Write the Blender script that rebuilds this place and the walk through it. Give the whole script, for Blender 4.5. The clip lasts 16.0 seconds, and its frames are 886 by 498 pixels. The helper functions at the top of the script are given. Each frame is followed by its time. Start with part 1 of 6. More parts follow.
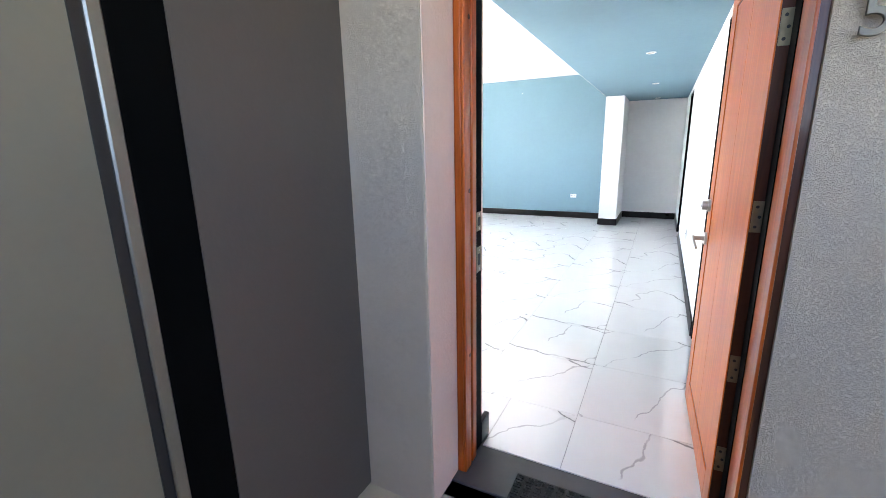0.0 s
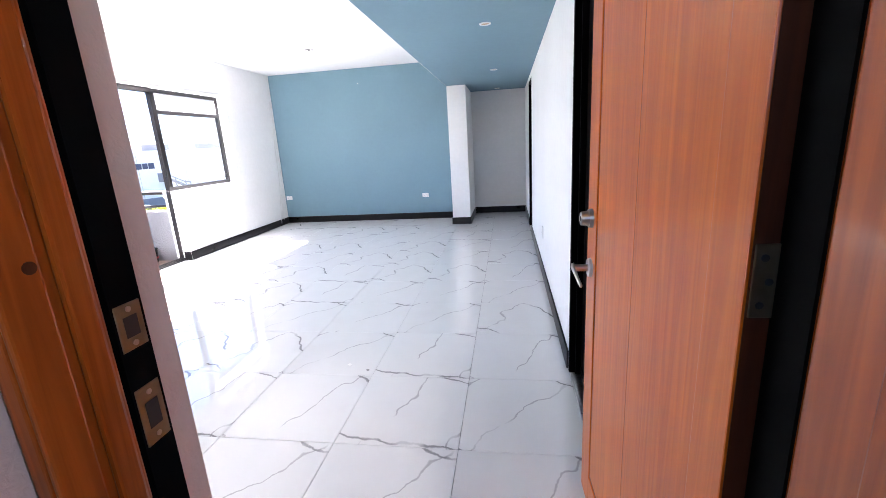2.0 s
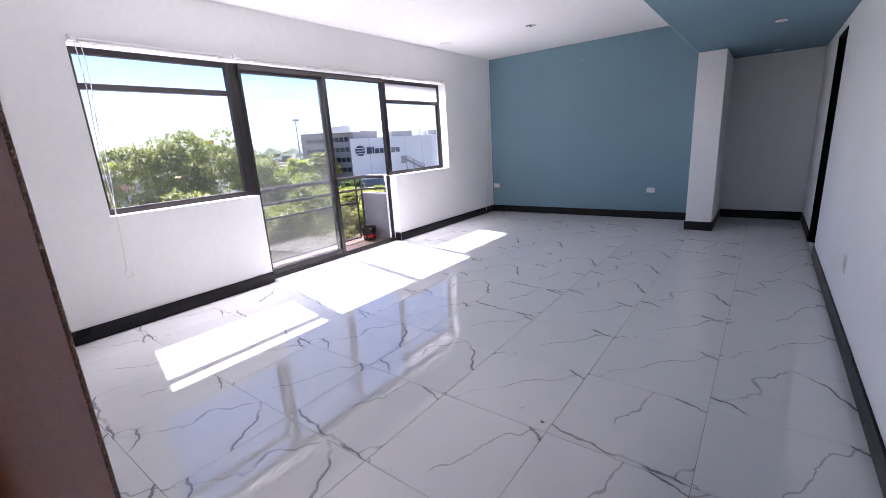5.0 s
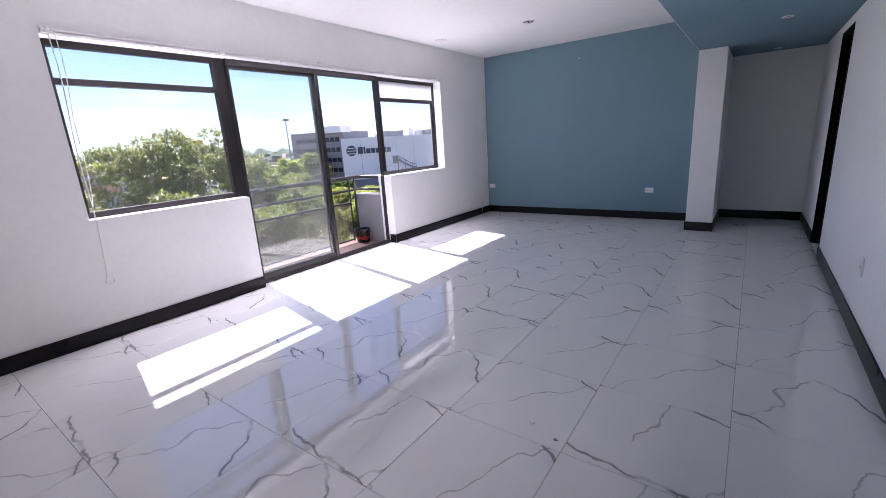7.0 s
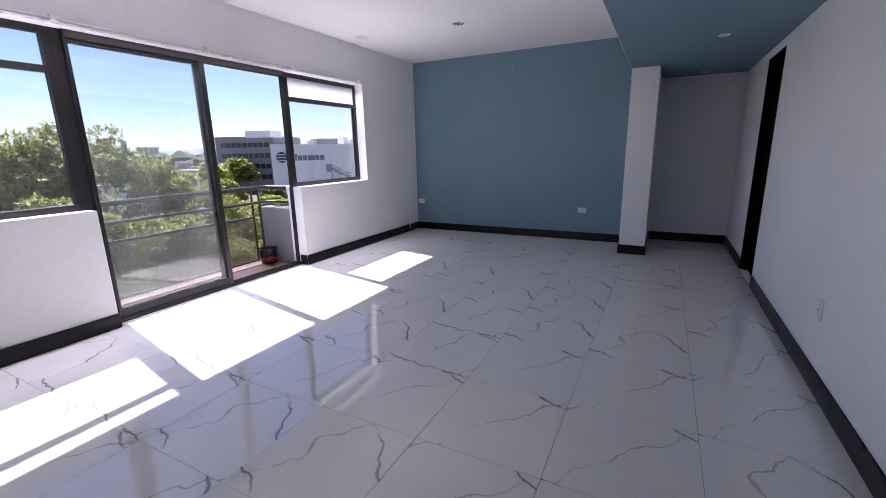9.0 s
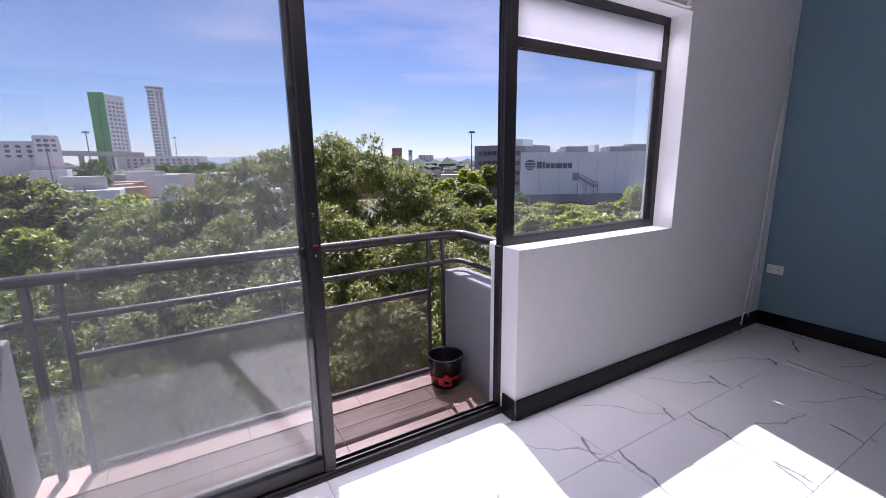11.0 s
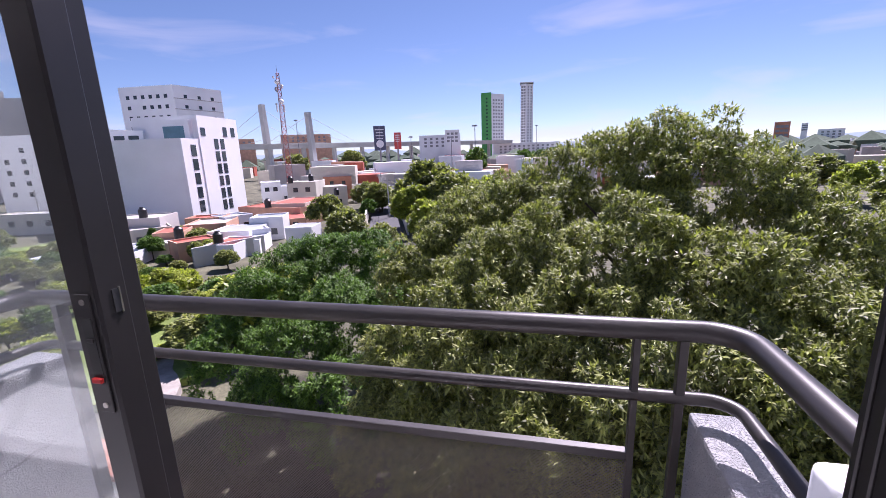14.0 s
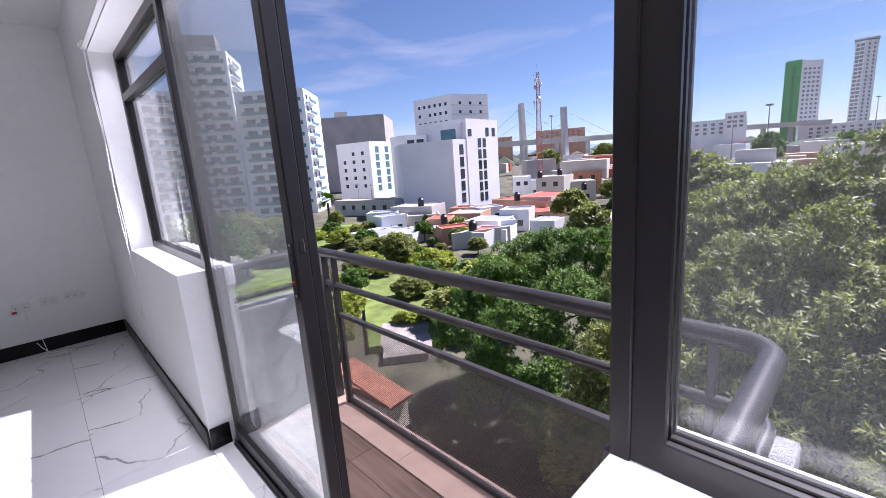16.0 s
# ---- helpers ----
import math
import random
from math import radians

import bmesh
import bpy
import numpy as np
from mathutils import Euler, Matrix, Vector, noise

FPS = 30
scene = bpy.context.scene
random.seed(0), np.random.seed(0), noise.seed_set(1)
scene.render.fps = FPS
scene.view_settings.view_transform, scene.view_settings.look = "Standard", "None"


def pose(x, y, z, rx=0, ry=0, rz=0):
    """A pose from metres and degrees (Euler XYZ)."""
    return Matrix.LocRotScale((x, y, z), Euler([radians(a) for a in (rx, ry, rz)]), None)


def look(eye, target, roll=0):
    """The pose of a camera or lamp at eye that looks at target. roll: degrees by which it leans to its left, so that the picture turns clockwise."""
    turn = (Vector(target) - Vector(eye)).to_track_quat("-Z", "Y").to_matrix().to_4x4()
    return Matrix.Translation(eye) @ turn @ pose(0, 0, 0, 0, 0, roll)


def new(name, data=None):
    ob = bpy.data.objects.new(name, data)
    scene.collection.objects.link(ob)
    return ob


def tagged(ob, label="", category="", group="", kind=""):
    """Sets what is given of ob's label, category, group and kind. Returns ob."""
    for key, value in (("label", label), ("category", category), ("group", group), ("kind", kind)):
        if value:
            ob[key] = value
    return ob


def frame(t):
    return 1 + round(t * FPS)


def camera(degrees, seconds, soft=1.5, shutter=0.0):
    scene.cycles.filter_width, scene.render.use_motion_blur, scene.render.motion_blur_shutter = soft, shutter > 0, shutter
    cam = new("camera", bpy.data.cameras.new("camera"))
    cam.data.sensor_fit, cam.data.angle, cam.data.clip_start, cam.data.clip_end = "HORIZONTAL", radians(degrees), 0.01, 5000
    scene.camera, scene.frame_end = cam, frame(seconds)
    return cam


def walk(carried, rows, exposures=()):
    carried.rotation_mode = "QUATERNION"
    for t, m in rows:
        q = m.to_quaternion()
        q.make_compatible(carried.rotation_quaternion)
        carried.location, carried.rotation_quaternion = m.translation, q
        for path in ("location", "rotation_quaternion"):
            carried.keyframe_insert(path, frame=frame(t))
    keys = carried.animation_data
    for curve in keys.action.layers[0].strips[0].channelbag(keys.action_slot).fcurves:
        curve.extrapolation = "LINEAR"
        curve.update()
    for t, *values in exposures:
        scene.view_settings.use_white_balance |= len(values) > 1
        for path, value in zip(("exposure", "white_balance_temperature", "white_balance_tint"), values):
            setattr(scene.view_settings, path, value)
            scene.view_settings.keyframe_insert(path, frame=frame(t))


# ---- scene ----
cam = camera(92.8, 16.0, soft=0.7)
# seconds, eye, target, roll
PATH = [
    (0, (-0.2995, -0.798, 1.395), (-1.193, 0.931, 0.938), -1.1),
    (0.5, (-0.234, -0.602, 1.387), (-0.893, 1.229, 0.925), -3.0),
    (1, (-0.225, -0.328, 1.371), (-0.763, 1.538, 0.894), -3.0),
    (1.5, (-0.296, -0.019, 1.358), (-0.723, 1.874, 0.874), -3.1),
    (2, (-0.342, 0.262, 1.366), (-0.651, 2.177, 0.879), -3.4),
    (2.5, (-0.328, 0.459, 1.344), (-0.615, 2.376, 0.854), -2.8),
    (3, (-0.354, 0.616, 1.354), (-0.719, 2.516, 0.849), -2.2),
    (3.5, (-0.457, 0.713, 1.361), (-0.914, 2.592, 0.851), -2.2),
    (4, (-0.481, 0.787, 1.365), (-1.239, 2.568, 0.86), -2.9),
    (4.5, (-0.504, 0.793, 1.352), (-1.545, 2.428, 0.858), -3.1),
    (4.7, (-0.483, 0.829, 1.368), (-1.615, 2.402, 0.873), -3.4),
    (6.8, (-0.592, 0.934, 1.378), (-1.857, 2.404, 0.89), -4.2),
    (7, (-0.625, 0.95, 1.366), (-1.776, 2.509, 0.871), -3.7),
    (7.5, (-0.645, 0.964, 1.363), (-1.482, 2.71, 0.862), -3.4),
    (8, (-0.629, 1.091, 1.362), (-1.374, 2.881, 0.872), -3.6),
    (8.5, (-0.64, 1.335, 1.367), (-1.431, 3.112, 0.9), -2.3),
    (9, (-0.847, 1.594, 1.348), (-1.744, 3.322, 0.891), -1.2),
    (9.5, (-1.361, 2.082, 1.344), (-2.508, 3.656, 0.891), -2.2),
    (9.7, (-1.576, 2.361, 1.36), (-2.875, 3.814, 0.911), -1.9),
    (11.8, (-3.705, 4.489, 1.393), (-5.52, 5.235, 1.007), -1.7),
    (12, (-3.789, 4.573, 1.387), (-5.649, 5.198, 1.002), -2.0),
    (12.5, (-3.993, 4.75, 1.377), (-5.938, 5.01, 0.991), -0.5),
    (13, (-4.148, 4.823, 1.367), (-6.107, 4.836, 0.961), -1.3),
    (13.5, (-4.27, 4.885, 1.385), (-6.213, 4.695, 0.95), -2.1),
    (14, (-4.33, 4.959, 1.373), (-6.226, 4.5, 0.932), -2.2),
    (14.5, (-4.376, 5.111, 1.381), (-6.173, 4.356, 0.933), -3.1),
    (15, (-4.381, 5.224, 1.379), (-6.047, 4.21, 0.935), -3.8),
    (15.5, (-4.317, 5.375, 1.379), (-5.871, 4.191, 0.95), -4.2),
    (16, (-4.233, 5.56, 1.402), (-5.579, 4.137, 0.997), -4.1),
]
# seconds, stops, white balance and tint
EXPOSURES = [(0.0, 4.5, 6250, 15), (0.6, 4.3, 6250, 16), (1.0, 4.15, 6250, 17), (1.8, 3.9, 6150, 21), (2.6, 3.2, 6050, 25), (3.2, 2.68, 6000, 27), (3.8, 2.4, 6000, 28), (4.5, 2.35, 6000, 28), (7.0, 2.06, 5950, 31), (7.6, 1.95, 5950, 31), (8.4, 2.08, 5950, 31), (9.0, 1.68, 5950, 32), (9.5, 1.42, 5950, 34), (11.8, 1.05, 5850, 35), (13.0, 1.08, 5850, 35), (14.2, 1.2, 5850, 35), (16.0, 1.2, 5800, 28)]
walk(cam, [(r[0], look(*r[1:])) for r in PATH], EXPOSURES)

# ---- world and sun ----
SUN_DIR = Vector((-0.735, 0.155, 1.0)).normalized()
world = bpy.data.worlds.new("sky")
scene.world = world
world.use_nodes = True
wt = world.node_tree
wn, wl = wt.nodes, wt.links
bg = wn["Background"]
sky = wn.new("ShaderNodeTexSky")
sky.sky_type = "NISHITA"
sky.sun_disc = False
sky.sun_elevation = math.asin(SUN_DIR.z)
sky.sun_rotation = math.atan2(SUN_DIR.x, SUN_DIR.y)
sky.altitude = 2100
sky.air_density = 1.0
sky.dust_density = 0.6
sky.ozone_density = 2.6
# thin streaky clouds near the horizon
tc = wn.new("ShaderNodeTexCoord")
mp = wn.new("ShaderNodeMapping")
mp.inputs["Scale"].default_value = (1.3, 1.3, 7.0)
cn = wn.new("ShaderNodeTexNoise")
cn.inputs["Scale"].default_value = 2.2
cn.inputs["Detail"].default_value = 7
cn.inputs["Distortion"].default_value = 0.4
cr = wn.new("ShaderNodeMapRange")
cr.inputs["From Min"].default_value, cr.inputs["From Max"].default_value = 0.50, 0.92
sx = wn.new("ShaderNodeSeparateXYZ")
hz = wn.new("ShaderNodeMapRange")
hz.inputs["From Min"].default_value, hz.inputs["From Max"].default_value = 0.62, 0.02
hz.inputs["To Min"].default_value, hz.inputs["To Max"].default_value = 0.05, 1.0
mul = wn.new("ShaderNodeMath")
mul.operation = "MULTIPLY"
mixc = wn.new("ShaderNodeMix")
mixc.data_type = "RGBA"
mixc.inputs[7].default_value = (7.6, 7.4, 7.8, 1)
wl.new(tc.outputs["Generated"], mp.inputs["Vector"])
wl.new(mp.outputs["Vector"], cn.inputs["Vector"])
wl.new(cn.outputs["Fac"], cr.inputs["Value"])
wl.new(tc.outputs["Generated"], sx.inputs[0])
wl.new(sx.outputs["Z"], hz.inputs["Value"])
wl.new(cr.outputs[0], mul.inputs[0])
wl.new(hz.outputs[0], mul.inputs[1])
wl.new(mul.outputs[0], mixc.inputs[0])
wl.new(sky.outputs[0], mixc.inputs[6])
wl.new(mixc.outputs[2], bg.inputs["Color"])
bg.inputs["Strength"].default_value = 0.05
sun_data = bpy.data.lights.new("sun", "SUN")
sun_data.energy = 4.6
sun_data.angle = radians(0.5)
sun_data.color = (1.0, 0.95, 0.88)
sun = new("sun", sun_data)
sun.matrix_world = look(SUN_DIR * 60, (0, 0, 0))

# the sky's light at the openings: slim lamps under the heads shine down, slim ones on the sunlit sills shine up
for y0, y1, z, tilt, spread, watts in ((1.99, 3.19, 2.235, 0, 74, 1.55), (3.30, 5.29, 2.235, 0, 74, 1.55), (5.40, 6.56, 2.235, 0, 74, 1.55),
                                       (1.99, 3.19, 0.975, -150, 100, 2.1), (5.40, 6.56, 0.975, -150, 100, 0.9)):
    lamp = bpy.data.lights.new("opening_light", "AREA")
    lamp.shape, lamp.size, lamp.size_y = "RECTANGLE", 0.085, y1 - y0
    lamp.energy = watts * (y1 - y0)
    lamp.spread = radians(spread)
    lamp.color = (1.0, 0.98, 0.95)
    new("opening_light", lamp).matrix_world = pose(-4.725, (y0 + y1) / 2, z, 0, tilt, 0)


# ---- materials ----
def material(name, color, rough=0.6, metal=0.0, vary=0.12, scale=3.0, bump=0.0, bump_scale=60.0, spec=0.5, fine=0.04, dirt=None):
    """A surface with large and fine colour variation and relief."""
    m = bpy.data.materials.new(name)
    m.use_nodes = True
    nt = m.node_tree
    n, l = nt.nodes, nt.links
    p = n["Principled BSDF"]
    p.inputs["Metallic"].default_value = metal
    p.inputs["Specular IOR Level"].default_value = spec
    co = n.new("ShaderNodeTexCoord")
    a = n.new("ShaderNodeTexNoise")
    a.inputs["Scale"].default_value = scale
    a.inputs["Detail"].default_value = 5
    b = n.new("ShaderNodeTexNoise")
    b.inputs["Scale"].default_value = scale * 22
    b.inputs["Detail"].default_value = 3
    l.new(co.outputs["Object"], a.inputs["Vector"])
    l.new(co.outputs["Object"], b.inputs["Vector"])
    dark = [c * (1 - vary) for c in color]
    lite = [min(1.0, c * (1 + vary)) for c in color]
    mx = n.new("ShaderNodeMix")
    mx.data_type = "RGBA"
    mx.inputs[6].default_value, mx.inputs[7].default_value = (*dark, 1), (*lite, 1)
    mr = n.new("ShaderNodeMapRange")
    mr.inputs["From Min"].default_value, mr.inputs["From Max"].default_value = 0.3, 0.7
    l.new(a.outputs["Fac"], mr.inputs["Value"])
    l.new(mr.outputs[0], mx.inputs[0])
    mf = n.new("ShaderNodeMix")
    mf.data_type, mf.blend_type = "RGBA", "MULTIPLY"
    mf.inputs[0].default_value = 1.0
    fr = n.new("ShaderNodeMapRange")
    fr.inputs["From Min"].default_value, fr.inputs["From Max"].default_value = 0.25, 0.75
    fr.inputs["To Min"].default_value, fr.inputs["To Max"].default_value = 1 - fine, 1.0
    l.new(b.outputs["Fac"], fr.inputs["Value"])
    l.new(mx.outputs[2], mf.inputs[6])
    l.new(fr.outputs[0], mf.inputs[7])
    l.new(mf.outputs[2], p.inputs["Base Color"])
    rr = n.new("ShaderNodeMapRange")
    rr.inputs["To Min"].default_value, rr.inputs["To Max"].default_value = max(0.02, rough - 0.07), min(1, rough + 0.07)
    l.new(a.outputs["Fac"], rr.inputs["Value"])
    l.new(rr.outputs[0], p.inputs["Roughness"])
    if bump:
        c = n.new("ShaderNodeTexNoise")
        c.inputs["Scale"].default_value = bump_scale
        c.inputs["Detail"].default_value = 4
        c.inputs["Distortion"].default_value = 0.6
        l.new(co.outputs["Object"], c.inputs["Vector"])
        bp = n.new("ShaderNodeBump")
        bp.inputs["Strength"].default_value = bump
        bp.inputs["Distance"].default_value = 0.01
        l.new(c.outputs["Fac"], bp.inputs["Height"])
        l.new(bp.outputs["Normal"], p.inputs["Normal"])
    return m


def wood_material(name, dark, lite, rough=0.3, axis=2, coat=0.3):
    """Varnished wood with grain along one axis."""
    m = bpy.data.materials.new(name)
    m.use_nodes = True
    nt = m.node_tree
    n, l = nt.nodes, nt.links
    p = n["Principled BSDF"]
    co = n.new("ShaderNodeTexCoord")
    mp = n.new("ShaderNodeMapping")
    sc = [22.0, 22.0, 22.0]
    sc[axis] = 0.9
    mp.inputs["Scale"].default_value = sc
    l.new(co.outputs["Object"], mp.inputs["Vector"])
    a = n.new("ShaderNodeTexNoise")
    a.inputs["Scale"].default_value = 1.3
    a.inputs["Detail"].default_value = 8
    a.inputs["Distortion"].default_value = 1.6
    l.new(mp.outputs[0], a.inputs["Vector"])
    big = n.new("ShaderNodeTexNoise")
    big.inputs["Scale"].default_value = 2.3
    big.inputs["Detail"].default_value = 3
    l.new(co.outputs["Object"], big.inputs["Vector"])
    ad = n.new("ShaderNodeMath")
    ad.operation = "MULTIPLY_ADD"
    ad.inputs[1].default_value = 0.55
    l.new(big.outputs["Fac"], ad.inputs[0])
    l.new(a.outputs["Fac"], ad.inputs[2])
    mr = n.new("ShaderNodeMapRange")
    mr.inputs["From Min"].default_value, mr.inputs["From Max"].default_value = 0.50, 1.05
    l.new(ad.outputs[0], mr.inputs["Value"])
    mx = n.new("ShaderNodeMix")
    mx.data_type = "RGBA"
    mx.inputs[6].default_value, mx.inputs[7].default_value = (*dark, 1), (*lite, 1)
    l.new(mr.outputs[0], mx.inputs[0])
    l.new(mx.outputs[2], p.inputs["Base Color"])
    p.inputs["Roughness"].default_value = rough
    p.inputs["Specular IOR Level"].default_value = 0.25
    p.inputs["Coat Weight"].default_value = coat
    p.inputs["Coat Roughness"].default_value = 0.12
    bp = n.new("ShaderNodeBump")
    bp.inputs["Strength"].default_value = 0.12
    bp.inputs["Distance"].default_value = 0.004
    l.new(a.outputs["Fac"], bp.inputs["Height"])
    l.new(bp.outputs["Normal"], p.inputs["Normal"])
    return m


def marble_material():
    """Polished white porcelain with thin grey veins; four prints, one of them per tile."""
    m = bpy.data.materials.new("marble_tile")
    m.use_nodes = True
    nt = m.node_tree
    n, l = nt.nodes, nt.links
    p = n["Principled BSDF"]
    co = n.new("ShaderNodeTexCoord")
    oi = n.new("ShaderNodeObjectInfo")
    k = n.new("ShaderNodeMath")
    k.operation = "MULTIPLY"
    k.inputs[1].default_value = 5.0
    fl = n.new("ShaderNodeMath")
    fl.operation = "FLOOR"
    k2 = n.new("ShaderNodeMath")
    k2.operation = "MULTIPLY"
    k2.inputs[1].default_value = 3.71
    cx = n.new("ShaderNodeCombineXYZ")
    l.new(oi.outputs["Random"], k.inputs[0])
    l.new(k.outputs[0], fl.inputs[0])
    l.new(fl.outputs[0], k2.inputs[0])
    l.new(k2.outputs[0], cx.inputs[2])
    ad = n.new("ShaderNodeVectorMath")
    l.new(co.outputs["Object"], ad.inputs[0])
    l.new(cx.outputs[0], ad.inputs[1])
    # jitter that makes the veins ragged
    wv = n.new("ShaderNodeTexNoise")
    wv.inputs["Scale"].default_value = 9.0
    wv.inputs["Detail"].default_value = 5
    l.new(ad.outputs[0], wv.inputs["Vector"])
    sc = n.new("ShaderNodeVectorMath")
    sc.operation = "MULTIPLY_ADD"
    sc.inputs[1].default_value = (0.07, 0.07, 0.0)
    l.new(wv.outputs["Color"], sc.inputs[0])
    l.new(ad.outputs[0], sc.inputs[2])

    def veins(scale, turn, shift, dist, lo, hi, m0, m1):
        """Thin crooked lines, broken up by a mask."""
        sh = n.new("ShaderNodeMapping")
        sh.inputs["Location"].default_value = (shift, shift * 0.7, 0)
        sh.inputs["Rotation"].default_value = (0, 0, turn)
        l.new(sc.outputs[0], sh.inputs["Vector"])
        q = n.new("ShaderNodeTexWave")
        q.wave_type, q.bands_direction = "BANDS", "Y"
        q.inputs["Scale"].default_value = scale
        q.inputs["Distortion"].default_value = dist
        q.inputs["Detail"].default_value = 4
        q.inputs["Detail Scale"].default_value = 1.3
        q.inputs["Detail Roughness"].default_value = 0.55
        l.new(sh.outputs[0], q.inputs["Vector"])
        wd = n.new("ShaderNodeMapRange")
        wd.inputs["From Min"].default_value, wd.inputs["From Max"].default_value = lo, hi
        l.new(q.outputs["Fac"], wd.inputs["Value"])
        mk = n.new("ShaderNodeTexNoise")
        mk.inputs["Scale"].default_value = 4.2
        mk.inputs["Detail"].default_value = 2
        l.new(sh.outputs[0], mk.inputs["Vector"])
        mm = n.new("ShaderNodeMapRange")
        mm.inputs["From Min"].default_value, mm.inputs["From Max"].default_value = m0, m1
        l.new(mk.outputs["Fac"], mm.inputs["Value"])
        o = n.new("ShaderNodeMath")
        o.operation = "MULTIPLY"
        l.new(wd.outputs[0], o.inputs[0])
        l.new(mm.outputs[0], o.inputs[1])
        return o

    v1 = veins(0.52, 0.35, 0.0, 5.5, 0.9970, 0.9999, 0.32, 0.46)
    v2 = veins(0.60, -1.0, 4.1, 6.5, 0.9978, 0.9999, 0.44, 0.56)
    v3 = veins(0.52, 0.35, 0.0, 5.5, 0.93, 1.0, 0.40, 0.62)
    a1 = n.new("ShaderNodeMath")
    a1.operation = "MULTIPLY_ADD"
    a1.inputs[1].default_value = 0.6
    l.new(v2.outputs[0], a1.inputs[0])
    l.new(v1.outputs[0], a1.inputs[2])
    a2 = n.new("ShaderNodeMath")
    a2.operation = "MULTIPLY_ADD"
    a2.inputs[1].default_value = 0.12
    a2.use_clamp = True
    l.new(v3.outputs[0], a2.inputs[0])
    l.new(a1.outputs[0], a2.inputs[2])
    cloud = n.new("ShaderNodeTexNoise")
    cloud.inputs["Scale"].default_value = 5.0
    cloud.inputs["Detail"].default_value = 4
    l.new(ad.outputs[0], cloud.inputs["Vector"])
    base = n.new("ShaderNodeMix")
    base.data_type = "RGBA"
    base.inputs[6].default_value, base.inputs[7].default_value = (0.71, 0.71, 0.705, 1), (0.78, 0.78, 0.77, 1)
    l.new(cloud.outputs["Fac"], base.inputs[0])
    mx = n.new("ShaderNodeMix")
    mx.data_type = "RGBA"
    mx.inputs[7].default_value = (0.25, 0.25, 0.255, 1)
    l.new(a2.outputs[0], mx.inputs[0])
    l.new(base.outputs[2], mx.inputs[6])
    l.new(mx.outputs[2], p.inputs["Base Color"])
    rg = n.new("ShaderNodeMapRange")
    rg.inputs["To Min"].default_value, rg.inputs["To Max"].default_value = 0.008, 0.03
    l.new(cloud.outputs["Fac"], rg.inputs["Value"])
    l.new(rg.outputs[0], p.inputs["Roughness"])
    p.inputs["IOR"].default_value = 1.85
    # the slight waviness of a laid floor
    bw = n.new("ShaderNodeTexNoise")
    bw.inputs["Scale"].default_value = 6.0
    l.new(ad.outputs[0], bw.inputs["Vector"])
    bp = n.new("ShaderNodeBump")
    bp.inputs["Strength"].default_value = 0.035
    bp.inputs["Distance"].default_value = 0.01
    l.new(bw.outputs["Fac"], bp.inputs["Height"])
    l.new(bp.outputs["Normal"], p.inputs["Normal"])
    return m


def worm_plaster(name, color, strength=0.7, scale=55.0):
    """Trowelled plaster with short swirling ridges."""
    m = material(name, color, 0.85, vary=0.08, scale=1.5)
    n, l = m.node_tree.nodes, m.node_tree.links
    co = n.new("ShaderNodeTexCoord")
    a = n.new("ShaderNodeTexNoise")
    a.inputs["Scale"].default_value = scale
    a.inputs["Detail"].default_value = 2
    a.inputs["Distortion"].default_value = 2.5
    l.new(co.outputs["Object"], a.inputs["Vector"])
    r = n.new("ShaderNodeMapRange")
    r.inputs["From Min"].default_value, r.inputs["From Max"].default_value = 0.42, 0.60
    l.new(a.outputs["Fac"], r.inputs["Value"])
    bp = n.new("ShaderNodeBump")
    bp.inputs["Strength"].default_value = strength
    bp.inputs["Distance"].default_value = 0.004
    l.new(r.outputs[0], bp.inputs["Height"])
    l.new(bp.outputs["Normal"], n["Principled BSDF"].inputs["Normal"])
    return m


